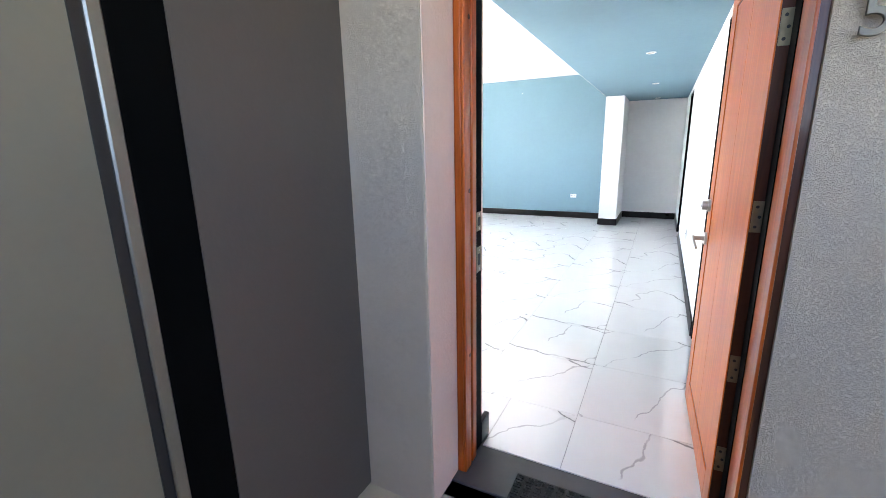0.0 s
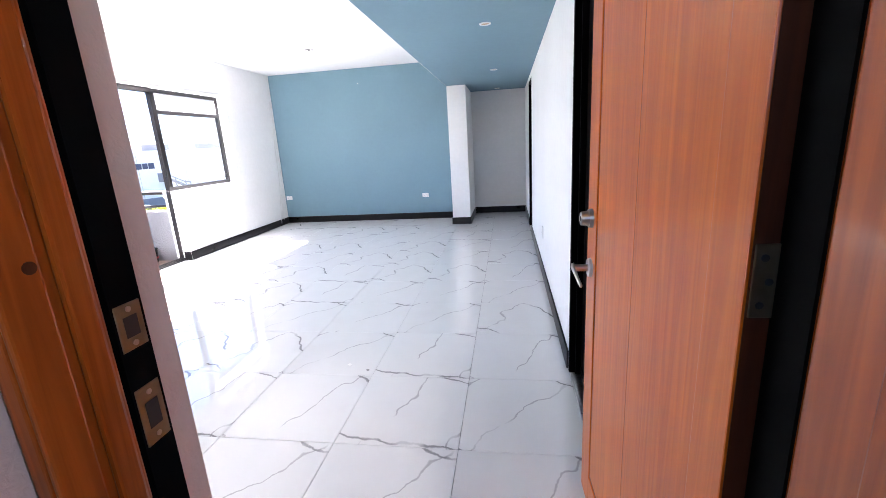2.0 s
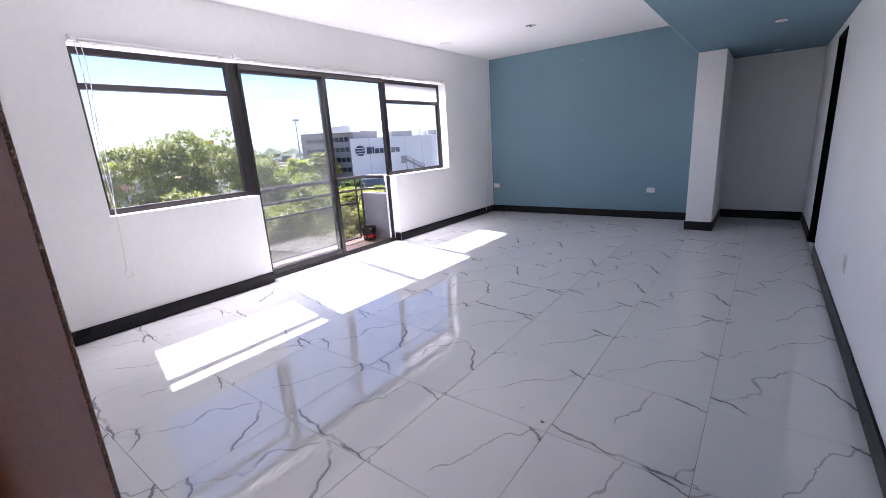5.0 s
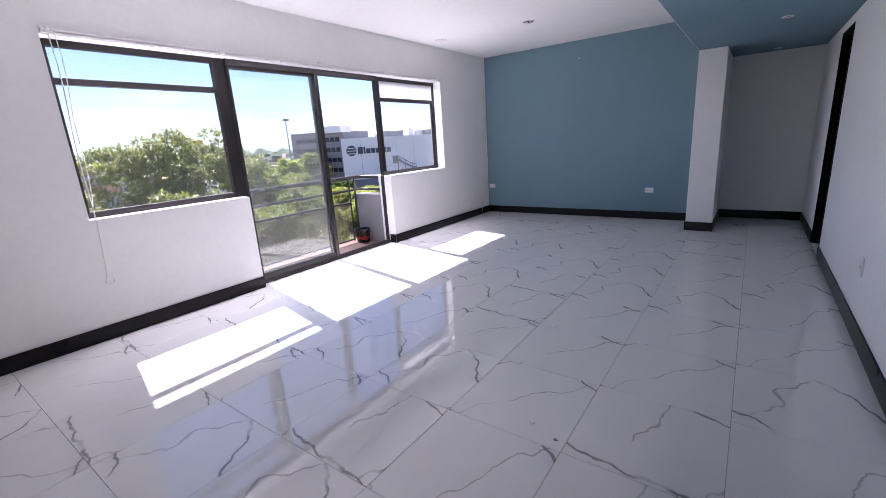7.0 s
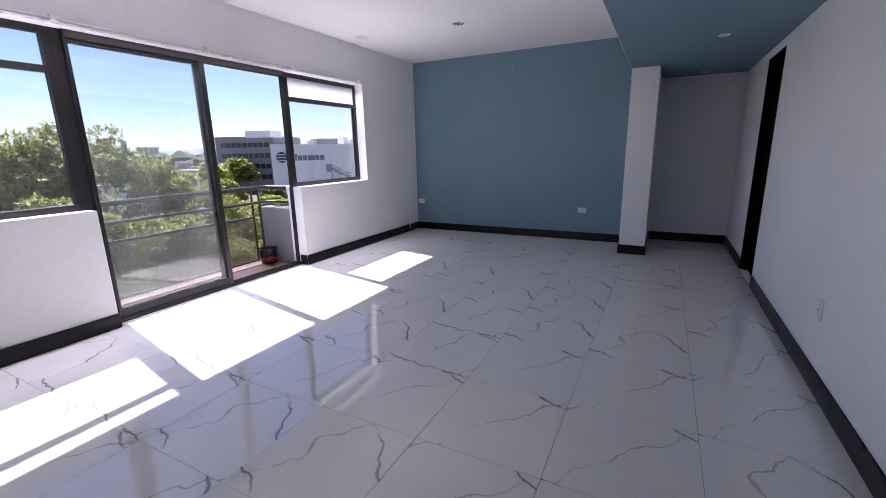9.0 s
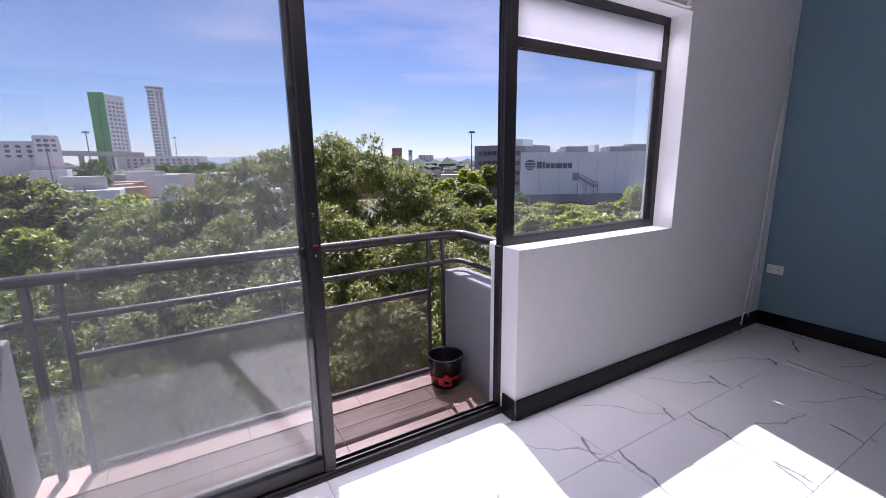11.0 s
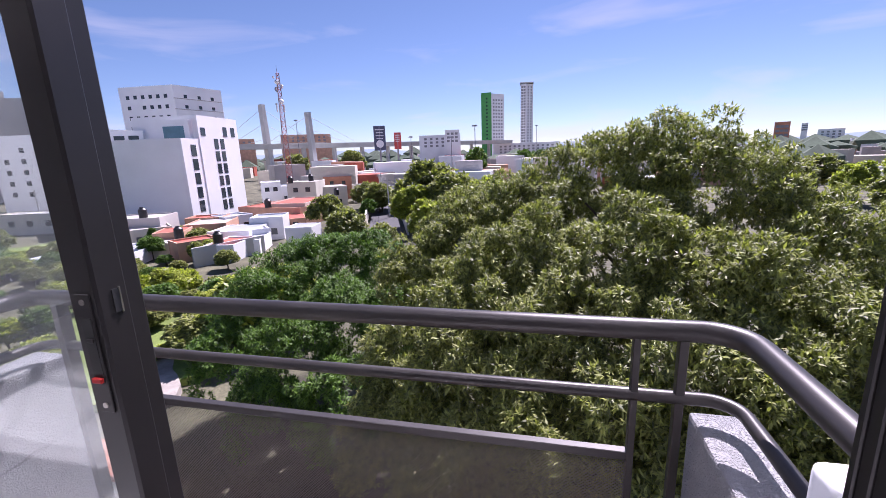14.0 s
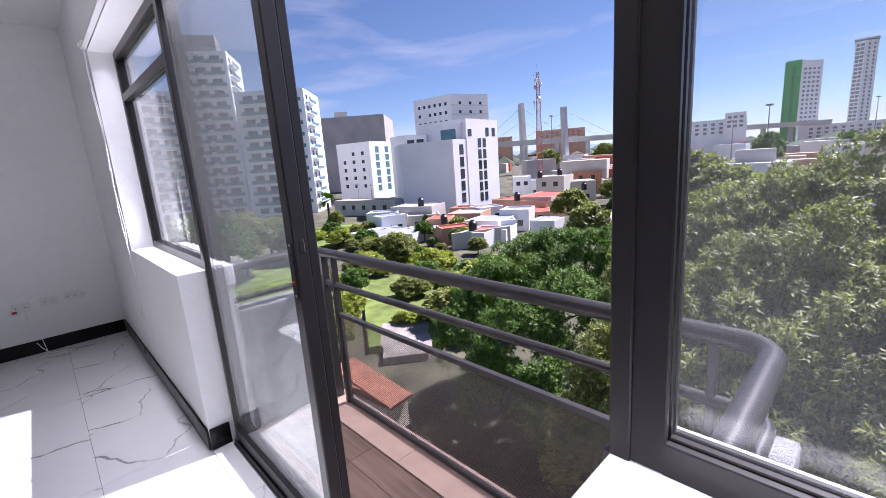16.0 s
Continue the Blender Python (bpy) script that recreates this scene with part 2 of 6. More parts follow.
def glass_material(name, haze=0.04):
    """Thin window glass: clear, with a mirror gloss and an uneven film of dust."""
    m = bpy.data.materials.new(name)
    m.use_nodes = True
    n, l = m.node_tree.nodes, m.node_tree.links
    n.remove(n["Principled BSDF"])
    t = n.new("ShaderNodeBsdfTransparent")
    t.inputs["Color"].default_value = (0.97, 0.985, 0.98, 1)
    gl = n.new("ShaderNodeBsdfGlossy")
    gl.inputs["Roughness"].default_value = 0.0
    gl.inputs["Color"].default_value = (1, 1, 1, 1)
    # gloss of one face by Schlick's law
    lw = n.new("ShaderNodeLayerWeight")
    lw.inputs["Blend"].default_value = 0.5
    pw = n.new("ShaderNodeMath")
    pw.operation = "POWER"
    pw.inputs[1].default_value = 5.0
    l.new(lw.outputs["Facing"], pw.inputs[0])
    fr = n.new("ShaderNodeMath")
    fr.operation = "MULTIPLY_ADD"
    fr.inputs[1].default_value, fr.inputs[2].default_value = 0.96, 0.04
    l.new(pw.outputs[0], fr.inputs[0])
    clear = n.new("ShaderNodeMixShader")
    l.new(fr.outputs[0], clear.inputs[0])
    l.new(t.outputs[0], clear.inputs[1])
    l.new(gl.outputs[0], clear.inputs[2])
    d = n.new("ShaderNodeBsdfTranslucent")
    d.inputs["Color"].default_value = (0.8, 0.82, 0.84, 1)
    d2 = n.new("ShaderNodeBsdfDiffuse")
    d2.inputs["Color"].default_value = (0.8, 0.82, 0.84, 1)
    dm = n.new("ShaderNodeMixShader")
    l.new(d.outputs[0], dm.inputs[1])
    l.new(d2.outputs[0], dm.inputs[2])
    co = n.new("ShaderNodeTexCoord")
    a = n.new("ShaderNodeTexNoise")
    a.inputs["Scale"].default_value = 2.5
    a.inputs["Detail"].default_value = 6
    l.new(co.outputs["Object"], a.inputs["Vector"])
    r = n.new("ShaderNodeMapRange")
    r.inputs["From Min"].default_value, r.inputs["From Max"].default_value = 0.3, 0.75
    r.inputs["To Min"].default_value, r.inputs["To Max"].default_value = haze * 0.5, haze * 1.5
    l.new(a.outputs["Fac"], r.inputs["Value"])
    mx = n.new("ShaderNodeMixShader")
    l.new(r.outputs[0], mx.inputs[0])
    l.new(clear.outputs[0], mx.inputs[1])
    l.new(dm.outputs[0], mx.inputs[2])
    l.new(mx.outputs[0], n["Material Output"].inputs["Surface"])
    return m


def perforated_material():
    """Dark sheet steel with staggered round holes."""
    m = bpy.data.materials.new("perforated_steel")
    m.use_nodes = True
    n, l = m.node_tree.nodes, m.node_tree.links
    p = n["Principled BSDF"]
    p.inputs["Base Color"].default_value = (0.17, 0.15, 0.135, 1)
    p.inputs["Roughness"].default_value = 0.6
    p.inputs["Specular IOR Level"].default_value = 0.25
    co = n.new("ShaderNodeTexCoord")
    mp = n.new("ShaderNodeMapping")
    mp.inputs["Rotation"].default_value = (radians(45), 0, 0)
    mp.inputs["Scale"].default_value = (0, 135, 135)
    l.new(co.outputs["Object"], mp.inputs["Vector"])
    fr = n.new("ShaderNodeVectorMath")
    fr.operation = "FRACTION"
    l.new(mp.outputs[0], fr.inputs[0])
    sb = n.new("ShaderNodeVectorMath")
    sb.operation = "SUBTRACT"
    sb.inputs[1].default_value = (0.0, 0.5, 0.5)
    l.new(fr.outputs[0], sb.inputs[0])
    ln = n.new("ShaderNodeVectorMath")
    ln.operation = "LENGTH"
    l.new(sb.outputs[0], ln.inputs[0])
    lt = n.new("ShaderNodeMath")
    lt.operation = "LESS_THAN"
    lt.inputs[1].default_value = 0.46
    l.new(ln.outputs["Value"], lt.inputs[0])
    tr = n.new("ShaderNodeBsdfTransparent")
    mx = n.new("ShaderNodeMixShader")
    l.new(lt.outputs[0], mx.inputs[0])
    l.new(p.outputs[0], mx.inputs[1])
    l.new(tr.outputs[0], mx.inputs[2])
    l.new(mx.outputs[0], n["Material Output"].inputs["Surface"])
    return m


def leaf_material(name, color, vary=0.35, gloss=0.45, back=0.35):
    """Leaves that differ in hue one by one, shiny above, letting some light through."""
    m = bpy.data.materials.new(name)
    m.use_nodes = True
    n, l = m.node_tree.nodes, m.node_tree.links
    p = n["Principled BSDF"]
    g = n.new("ShaderNodeNewGeometry")
    rp = n.new("ShaderNodeMix")
    rp.data_type = "RGBA"
    rp.inputs[6].default_value = (color[0] * (1 - vary), color[1] * (1 - vary), color[2] * (1 - vary), 1)
    rp.inputs[7].default_value = (color[0] * (1 + vary * 1.3), color[1] * (1 + vary), color[2] * (1 + vary * 0.4), 1)
    l.new(g.outputs["Random Per Island"], rp.inputs[0])
    l.new(rp.outputs[2], p.inputs["Base Color"])
    p.inputs["Roughness"].default_value = gloss
    p.inputs["Specular IOR Level"].default_value = 0.35
    t = n.new("ShaderNodeBsdfTranslucent")
    tw = n.new("ShaderNodeMix")
    tw.data_type, tw.blend_type = "RGBA", "MULTIPLY"
    tw.inputs[0].default_value = 1.0
    tw.inputs[7].default_value = (1.35, 1.6, 0.6, 1)
    l.new(rp.outputs[2], tw.inputs[6])
    l.new(tw.outputs[2], t.inputs["Color"])
    mx = n.new("ShaderNodeMixShader")
    mx.inputs[0].default_value = back
    l.new(p.outputs[0], mx.inputs[1])
    l.new(t.outputs[0], mx.inputs[2])
    l.new(mx.outputs[0], n["Material Output"].inputs["Surface"])
    return m


WHITE = material("white_wall_paint", (0.88, 0.88, 0.87), 0.75, vary=0.03, scale=0.9, bump=0.10, bump_scale=45)
CEIL = material("white_ceiling_paint", (0.90, 0.90, 0.89), 0.85, vary=0.02, scale=0.7, bump=0.08, bump_scale=30)
BLUE = material("blue_grey_wall_paint", (0.175, 0.30, 0.365), 0.7, vary=0.05, scale=0.8, bump=0.12, bump_scale=40)
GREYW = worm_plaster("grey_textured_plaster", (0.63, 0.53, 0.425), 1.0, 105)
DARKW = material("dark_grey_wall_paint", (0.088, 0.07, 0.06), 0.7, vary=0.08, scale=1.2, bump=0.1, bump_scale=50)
# the pink includes warm light bounced off the orange door, kept in the paint
PINKW = material("pale_bounce_pink_plaster", (0.70, 0.545, 0.475), 0.8, vary=0.06, scale=2.0, bump=0.25, bump_scale=70)
HALLP = material("olive_grey_panel_paint", (0.175, 0.15, 0.108), 0.5, vary=0.08, scale=2.0)
STUCCO = worm_plaster("outdoor_stucco", (0.31, 0.31, 0.315), 1.0, 60)
BASEB = material("black_baseboard_gloss", (0.010, 0.009, 0.010), 0.3, vary=0.25, scale=6, spec=0.25)
BLACK = material("black_door_lacquer", (0.003, 0.003, 0.003), 0.55, spec=0.02, vary=0.2, scale=4)
ALU = material("dark_bronze_aluminium", (0.032, 0.029, 0.029), 0.38, metal=0.4, vary=0.15, scale=5)
RAIL = material("dark_grey_rail_enamel", (0.042, 0.037, 0.035), 0.38, metal=0.2, vary=0.15, scale=6)
WOOD = wood_material("orange_brown_varnished_wood", (0.46, 0.078, 0.001), (0.68, 0.165, 0.005), 0.30, coat=0.12)
WOODJ = wood_material("brown_frame_wood", (0.20, 0.034, 0.004), (0.46, 0.10, 0.012), 0.3, coat=0.15)
WOODE = wood_material("dark_door_edge_wood", (0.045, 0.012, 0.006), (0.10, 0.03, 0.012), 0.4)
MARBLE = marble_material()
GROUT = material("grey_grout", (0.22, 0.22, 0.22), 0.9)
THRESH = material("charcoal_threshold_stone", (0.075, 0.075, 0.08), 0.5, vary=0.2, scale=5)
CREAM = material("cream_hall_tile", (0.55, 0.47, 0.36), 0.4, vary=0.08, scale=3)
BRASS = material("aged_bronze_hardware", (0.27, 0.23, 0.15), 0.32, metal=0.9, vary=0.15, scale=30)
FIGURE = material("dull_bronze_figures", (0.16, 0.14, 0.11), 0.45, metal=0.5, vary=0.2, scale=30)
NICKEL = material("satin_nickel", (0.55, 0.52, 0.47), 0.3, metal=0.95, vary=0.1, scale=30)
STEEL = material("brushed_steel", (0.30, 0.28, 0.24), 0.4, metal=0.8, vary=0.1, scale=8)
PLASTIC = material("white_plastic", (0.8, 0.8, 0.78), 0.35, vary=0.03, scale=9)
DARKHOLE = material("dark_slot", (0.02, 0.02, 0.02), 0.6)
LAMPG = material("lamp_face_amber", (0.75, 0.58, 0.40), 0.25, vary=0.1, scale=30)
GLASS = glass_material("clear_window_glass", 0.008)
GLASSH = glass_material("dusty_window_glass", 0.022)
GLASSD = glass_material("dusty_side_window_glass", 0.026)
PERF = perforated_material()
WTILE = wood_material("brown_wood_look_tile", (0.085, 0.056, 0.042), (0.19, 0.13, 0.10), 0.4, axis=1, coat=0.0)
PTILE = material("pinkish_edge_tile", (0.36, 0.25, 0.20), 0.5, vary=0.1, scale=6)
RUBBER = material("black_rubber_mat", (0.035, 0.036, 0.038), 0.7, vary=0.2, scale=12, bump=0.3, bump_scale=120)
BUCKET = material("black_bucket_plastic", (0.012, 0.012, 0.013), 0.25)
RED = material("red_plastic", (0.40, 0.02, 0.015), 0.4, vary=0.2, scale=20)
SHADE = material("white_roller_shade_fabric", (0.62, 0.63, 0.66), 0.8, vary=0.03, scale=5)

# ---- mesh helpers ----
def box(bm, x0, x1, y0, y1, z0, z1, bevel=0.0, seg=1):
    vs = [bm.verts.new((x, y, z)) for x in (x0, x1) for y in (y0, y1) for z in (z0, z1)]
    fs = [bm.faces.new([vs[i] for i in q]) for q in ((0, 1, 3, 2), (4, 6, 7, 5), (0, 4, 5, 1), (2, 3, 7, 6), (0, 2, 6, 4), (1, 5, 7, 3))]
    if bevel:
        bmesh.ops.bevel(bm, geom=list({e for f in fs for e in f.edges}), offset=bevel, segments=seg, affect="EDGES", profile=0.6)
    return bm


def cyl(bm, p0, p1, r, seg=16, r1=None):
    """A rod between two points."""
    p0, p1 = Vector(p0), Vector(p1)
    d = p1 - p0
    q = d.to_track_quat("Z", "Y").to_matrix().to_4x4()
    bmesh.ops.create_cone(bm, cap_ends=True, segments=seg, radius1=r, radius2=r if r1 is None else r1, depth=d.length,
                          matrix=Matrix.Translation((p0 + p1) / 2) @ q)
    return bm


def tube(bm, pts, r, seg=12):
    """A round bar along a line of points."""
    pts = [Vector(p) for p in pts]
    rings = []
    for i, p in enumerate(pts):
        d = (pts[min(i + 1, len(pts) - 1)] - pts[max(i - 1, 0)]).normalized()
        q = d.to_track_quat("Z", "Y").to_matrix()
        rings.append([bm.verts.new(p + q @ Vector((r * math.cos(a), r * math.sin(a), 0))) for a in (2 * math.pi * j / seg for j in range(seg))])
    for a, b in zip(rings, rings[1:]):
        for j in range(seg):
            bm.faces.new((a[j], a[(j + 1) % seg], b[(j + 1) % seg], b[j]))
    bm.faces.new(rings[0][::-1])
    bm.faces.new(rings[-1])
    return bm


def fresh():
    return bmesh.new()


def finish(name, bm, mat, smooth=False):
    me = bpy.data.meshes.new(name)
    bmesh.ops.recalc_face_normals(bm, faces=bm.faces)
    bm.to_mesh(me)
    bm.free()
    me.materials.append(mat)
    if smooth:
        me.shade_smooth()
        me.set_sharp_from_angle(angle=radians(40))
    return me


def part(name, bm, mat, parent=None, label="", smooth=False):
    ob = new(name, finish(name, bm, mat, smooth))
    if parent:
        ob.parent = parent
    if label:
        ob["label"] = label
    return ob


def thing(name, at=(0, 0, 0), label="", category="", group="", kind=""):
    ob = new(name)
    ob.location = at
    return tagged(ob, label, category, group, kind)


def structure(name, bm, mat, label, category, smooth=False):
    return tagged(part(name, bm, mat, None, "", smooth), label, category, "", "structure")


def wall_mesh(axis, lo, hi, us, zs, solid):
    """A wall between lo and hi across its axis, solid in the cells that solid(u, z) names by their middle."""
    bm = fresh()
    made = {}

    def v(t, u, z):
        k = (t, round(u, 5), round(z, 5))
        if k not in made:
            made[k] = bm.verts.new((t, u, z) if axis == "x" else (u, t, z))
        return made[k]

    nu, nz = len(us) - 1, len(zs) - 1
    on = [[0 <= i < nu and 0 <= j < nz and solid((us[i] + us[i + 1]) / 2, (zs[j] + zs[j + 1]) / 2) for j in range(nz)] for i in range(nu)]
    for i in range(nu):
        for j in range(nz):
            if not on[i][j]:
                continue
            a, b, c, d = us[i], us[i + 1], zs[j], zs[j + 1]
            bm.faces.new([v(lo, a, c), v(lo, b, c), v(lo, b, d), v(lo, a, d)])
            bm.faces.new([v(hi, a, c), v(hi, a, d), v(hi, b, d), v(hi, b, c)])
            for di, dj, e0, e1 in ((-1, 0, (a, c), (a, d)), (1, 0, (b, c), (b, d)), (0, -1, (a, c), (b, c)), (0, 1, (a, d), (b, d))):
                ii, jj = i + di, j + dj
                if 0 <= ii < nu and 0 <= jj < nz and on[ii][jj]:
                    continue
                bm.faces.new([v(lo, *e0), v(hi, *e0), v(hi, *e1), v(lo, *e1)])
    return bm


# ---- the apartment's plan ----
XW, XO = -4.66, -4.89            # window wall: room face, outer face
YB, YR = 8.007, 8.45             # blue wall, back of the recess
YN = 0.52                        # near wall left of the entrance
YE, YI = 0.43, 0.945             # entrance wall: hall face, room face
ZC, ZS = 2.74, 2.24              # ceiling, lowered soffit
WL0, WL1, WR0, WR1 = 1.94, 3.23, 5.31, 6.61   # left window, balcony door, right window
ZSILL, ZHEAD = 0.95, 2.25
DX0, DX1 = -1.0, 0.022            # clear opening for the entrance frame
PX0, PX1, PY = -1.278, -0.975, 7.35             # pillar

# window wall
solid = lambda u, z: not ((WL0 < u < WR1 and ZSILL < z < ZHEAD) or (WL1 < u < WR0 and z < ZHEAD and z > 0))
structure("wall_west", wall_mesh("x", XO, XW, [-0.3, YN, WL0, WL1, WR0, WR1, YB, 8.75], [-0.25, -0.02, ZSILL, ZHEAD, ZC, 3.0], solid), WHITE,
          "white painted plaster wall with two windows and a balcony door", "wall")
# blue wall, pillar, recess
structure("wall_north", wall_mesh("y", YB, 8.75, [XW, PX0 + 0.1], [-0.1, 2.9], lambda u, z: True), BLUE, "blue grey painted accent wall", "wall")
bm = box(fresh(), PX0, PX1, PY, 8.449, 0, ZS, 0.004)
structure("pillar", bm, WHITE, "white painted square pillar beside the blue wall", "pillar")
structure("wall_recess", wall_mesh("y", YR, 8.75, [PX1 - 0.2, 0.5], [-0.1, 2.9], lambda u, z: True), WHITE, "plain white wall at the back of the recess", "wall")
# right wall with two doorways
DOORS = [(1.80, 2.62), (6.42, 7.10)]
solid = lambda u, z: not any(a < u < b and 0 < z < 2.16 for a, b in DOORS)
structure("wall_east", wall_mesh("x", 0.0, 0.15, [0.84, 1.80, 2.62, 6.42, 7.10, 8.45], [-0.1, 0, 2.16, 2.9], solid), WHITE,
          "long white painted wall with two black doorways", "wall")
# entrance wall: left block, near wall, right part
bm = wall_mesh("y", YN - 0.08, YN, [XW - 0.1, -1.252], [-0.1, 2.9], lambda u, z: True)
structure("wall_south", bm, WHITE, "white painted wall beside the entrance", "wall")
bm = box(fresh(), -1.252, DX0, YE, YI, -0.05, 2.9, 0.006, 2)
box(bm, -1.46, -1.250, YE + 0.0005, YN - 0.081, -0.05, 2.9)
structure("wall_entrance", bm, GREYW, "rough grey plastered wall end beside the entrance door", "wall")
bm = box(fresh(), DX0, DX0 + 0.004, YE + 0.006, 0.655, 0.0, 2.14)
box(bm, DX0, DX0 + 0.004, 0.862, YI - 0.006, 0.0, 2.14)
structure("reveal_trim", bm, PINKW, "pale plaster inside the entrance opening, door bounce in its pinkish tint", "wall trim")
bm = box(fresh(), DX1, 2.2, 0.590, 0.7585, -0.05, 2.9)
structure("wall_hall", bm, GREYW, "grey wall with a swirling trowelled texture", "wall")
bm = box(fresh(), DX0, DX1, 0.60, YI, 2.14, 2.9)
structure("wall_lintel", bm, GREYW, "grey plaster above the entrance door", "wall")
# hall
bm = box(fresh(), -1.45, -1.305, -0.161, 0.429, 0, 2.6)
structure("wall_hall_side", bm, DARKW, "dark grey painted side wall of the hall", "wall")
# black band, 3 mm behind the face of the side wall
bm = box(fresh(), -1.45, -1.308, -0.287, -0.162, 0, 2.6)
structure("wall_hall_band", bm, BLACK, "black band between wall and lift frame", "wall trim")
bm = box(fresh(), -1.45, -1.303, -0.3185, -0.2875, 0, 2.6, 0.004)
structure("trim_lift_frame", bm, STEEL, "brushed metal edge of the lift door frame", "door frame")
bm = box(fresh(), -1.45, -1.316, -1.7, -0.343, 0, 2.6)
structure("wall_hall_panel", bm, HALLP, "olive grey painted panel wall of the hall", "wall")
bm = box(fresh(), 2.05, 2.2, -0.6, 0.589, 0, 2.9)
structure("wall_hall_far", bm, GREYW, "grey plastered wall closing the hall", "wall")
bm = box(fresh(), -1.46, 2.2, -1.75, 0.60, 2.62, 2.8)
structure("ceiling_hall", bm, CEIL, "white painted hall ceiling", "ceiling")
bm = box(fresh(), -1.46, 2.2, -1.7, 0.60, -0.10, -0.012)
structure("floor_hall", bm, CREAM, "cream tiled hall floor", "floor")
bm = box(fresh(), DX0, DX1, 0.60, 0.857, -0.08, -0.001, 0.003)
structure("threshold", bm, THRESH, "dark charcoal stone threshold under the entrance door", "threshold")
# added parapet, never in view; the opening above it lights the hall
bm = box(fresh(), -1.46, 2.2, -1.85, -1.75, -0.10, 1.5)
structure("wall_hall_added", bm, GREYW, "added unseen grey parapet, open above to let skylight into the hall", "wall")
# dark strip whose colour stands in for the shadow beside the lift frame
structure("trim_lift_shade", box(fresh(), -1.45, -1.311, -0.343, -0.319, 0, 2.6), ALU, "dark strip painting the shaded gap beside the lift door frame", "wall trim")
# ceilings
bm = box(fresh(), XW, PX0, YN, YB, ZC, 2.95)
structure("ceiling", bm, CEIL, "white painted flat ceiling", "ceiling")
bm = box(fresh(), PX0, 0.1, YI, 8.46, ZS, 2.96)
structure("ceiling_soffit", bm, BLUE, "lowered ceiling strip painted blue grey", "ceiling")
bm = box(fresh(), PX0 - 0.006, PX0 - 0.001, YI, PY + 0.6, ZS + 0.002, ZC)
structure("trim_soffit_side", bm, WHITE, "white painted side of the lowered ceiling", "wall trim")
bm = box(fresh(), XW - 0.3, 2.2, -0.3, 8.9, 2.97, 3.15)
structure("roof_slab", bm, CEIL, "concrete roof slab over the apartment", "roof")
# closing walls behind the doorways
bm = box(fresh(), 0.95, 1.05, 0.76, 8.6, -0.05, 2.95)
structure("wall_back_rooms", bm, WHITE, "plain wall of the rooms behind the doorways", "wall")
bm = box(fresh(), 0.0, 1.0, 8.46, 8.6, -0.05, 2.95)
structure("wall_back_end", bm, WHITE, "plain end wall behind the doorway", "wall")
bm = box(fresh(), 0.15, 0.95, 4.4, 4.5, -0.05, 2.95)
structure("wall_back_partition", bm, WHITE, "plain partition between the rooms behind", "wall")
bm = box(fresh(), XW, 0.95, YN, 8.45, -0.2, -0.012)
floor_base = structure("floor", bm, GROUT, "polished white marble look tiles with grey veins and thin joints", "floor")

# ---- baseboards ----
def baseboard(x0, x1, y0, y1, face):
    """A black skirting with a rounded upper edge, proud of the wall by 12 mm."""
    bm = box(fresh(), x0, x1, y0, y1, 0.0, 0.118, 0.004, 2)
    return structure("baseboard", bm, BASEB, "glossy black skirting board along the wall", "baseboard", True)


T = 0.013
baseboard(XW, XW + T, YN + T, WL1 - 0.0, "x")
baseboard(XW, XW + T, WR0, YB - T, "x")
baseboard(XW - 0.10, XW - 0.001, WL1, WL1 + T, "y")
baseboard(XW - 0.10, XW - 0.001, WR0 - T, WR0, "y")
baseboard(XW, PX0 - T, YB - T, YB, "y")
baseboard(PX0 - T, PX1 + T, PY - T, PY, "y")
baseboard(PX0 - T, PX0, PY, YB - T, "x")
baseboard(PX1, PX1 + T, PY, YR - T, "x")
baseboard(PX1 + T, -T, YR - T, YR, "y")
baseboard(-T, 0, 2.64, 6.40, "x")
baseboard(-T, 0, 7.12, YR, "x")
baseboard(XW + T, -1.240, YN, YN + T, "y")
baseboard(-0.99, -0.965, 0.862, YI + T, "x")


# ---- windows and the balcony door ----
FX0, FX1 = -4.842, -4.792


def profile(y0, y1, z0, z1, x0=FX0, x1=FX1):
    """A hollow-looking profile: a core between two proud lips."""
    bm = box(fresh(), x0 + 0.012, x1 - 0.012, y0, y1, z0, z1)
    t = 0.012
    up = (z1 - z0) > (y1 - y0)
    for a, b in ((x0, x0 + t), (x1 - t, x1), ((x0 + x1) / 2 - t / 2, (x0 + x1) / 2 + t / 2)):
        if up:
            box(bm, a, b, y0 - 0.004, y1 + 0.004, z0, z1, 0.002)
        else:
            box(bm, a, b, y0, y1, z0 - 0.004, z1 + 0.004, 0.002)
    return bm


def pane(name, y0, y1, z0, z1, x, mat, parent):
    return part(name, box(fresh(), x - 0.003, x + 0.003, y0, y1, z0, z1), mat, parent)


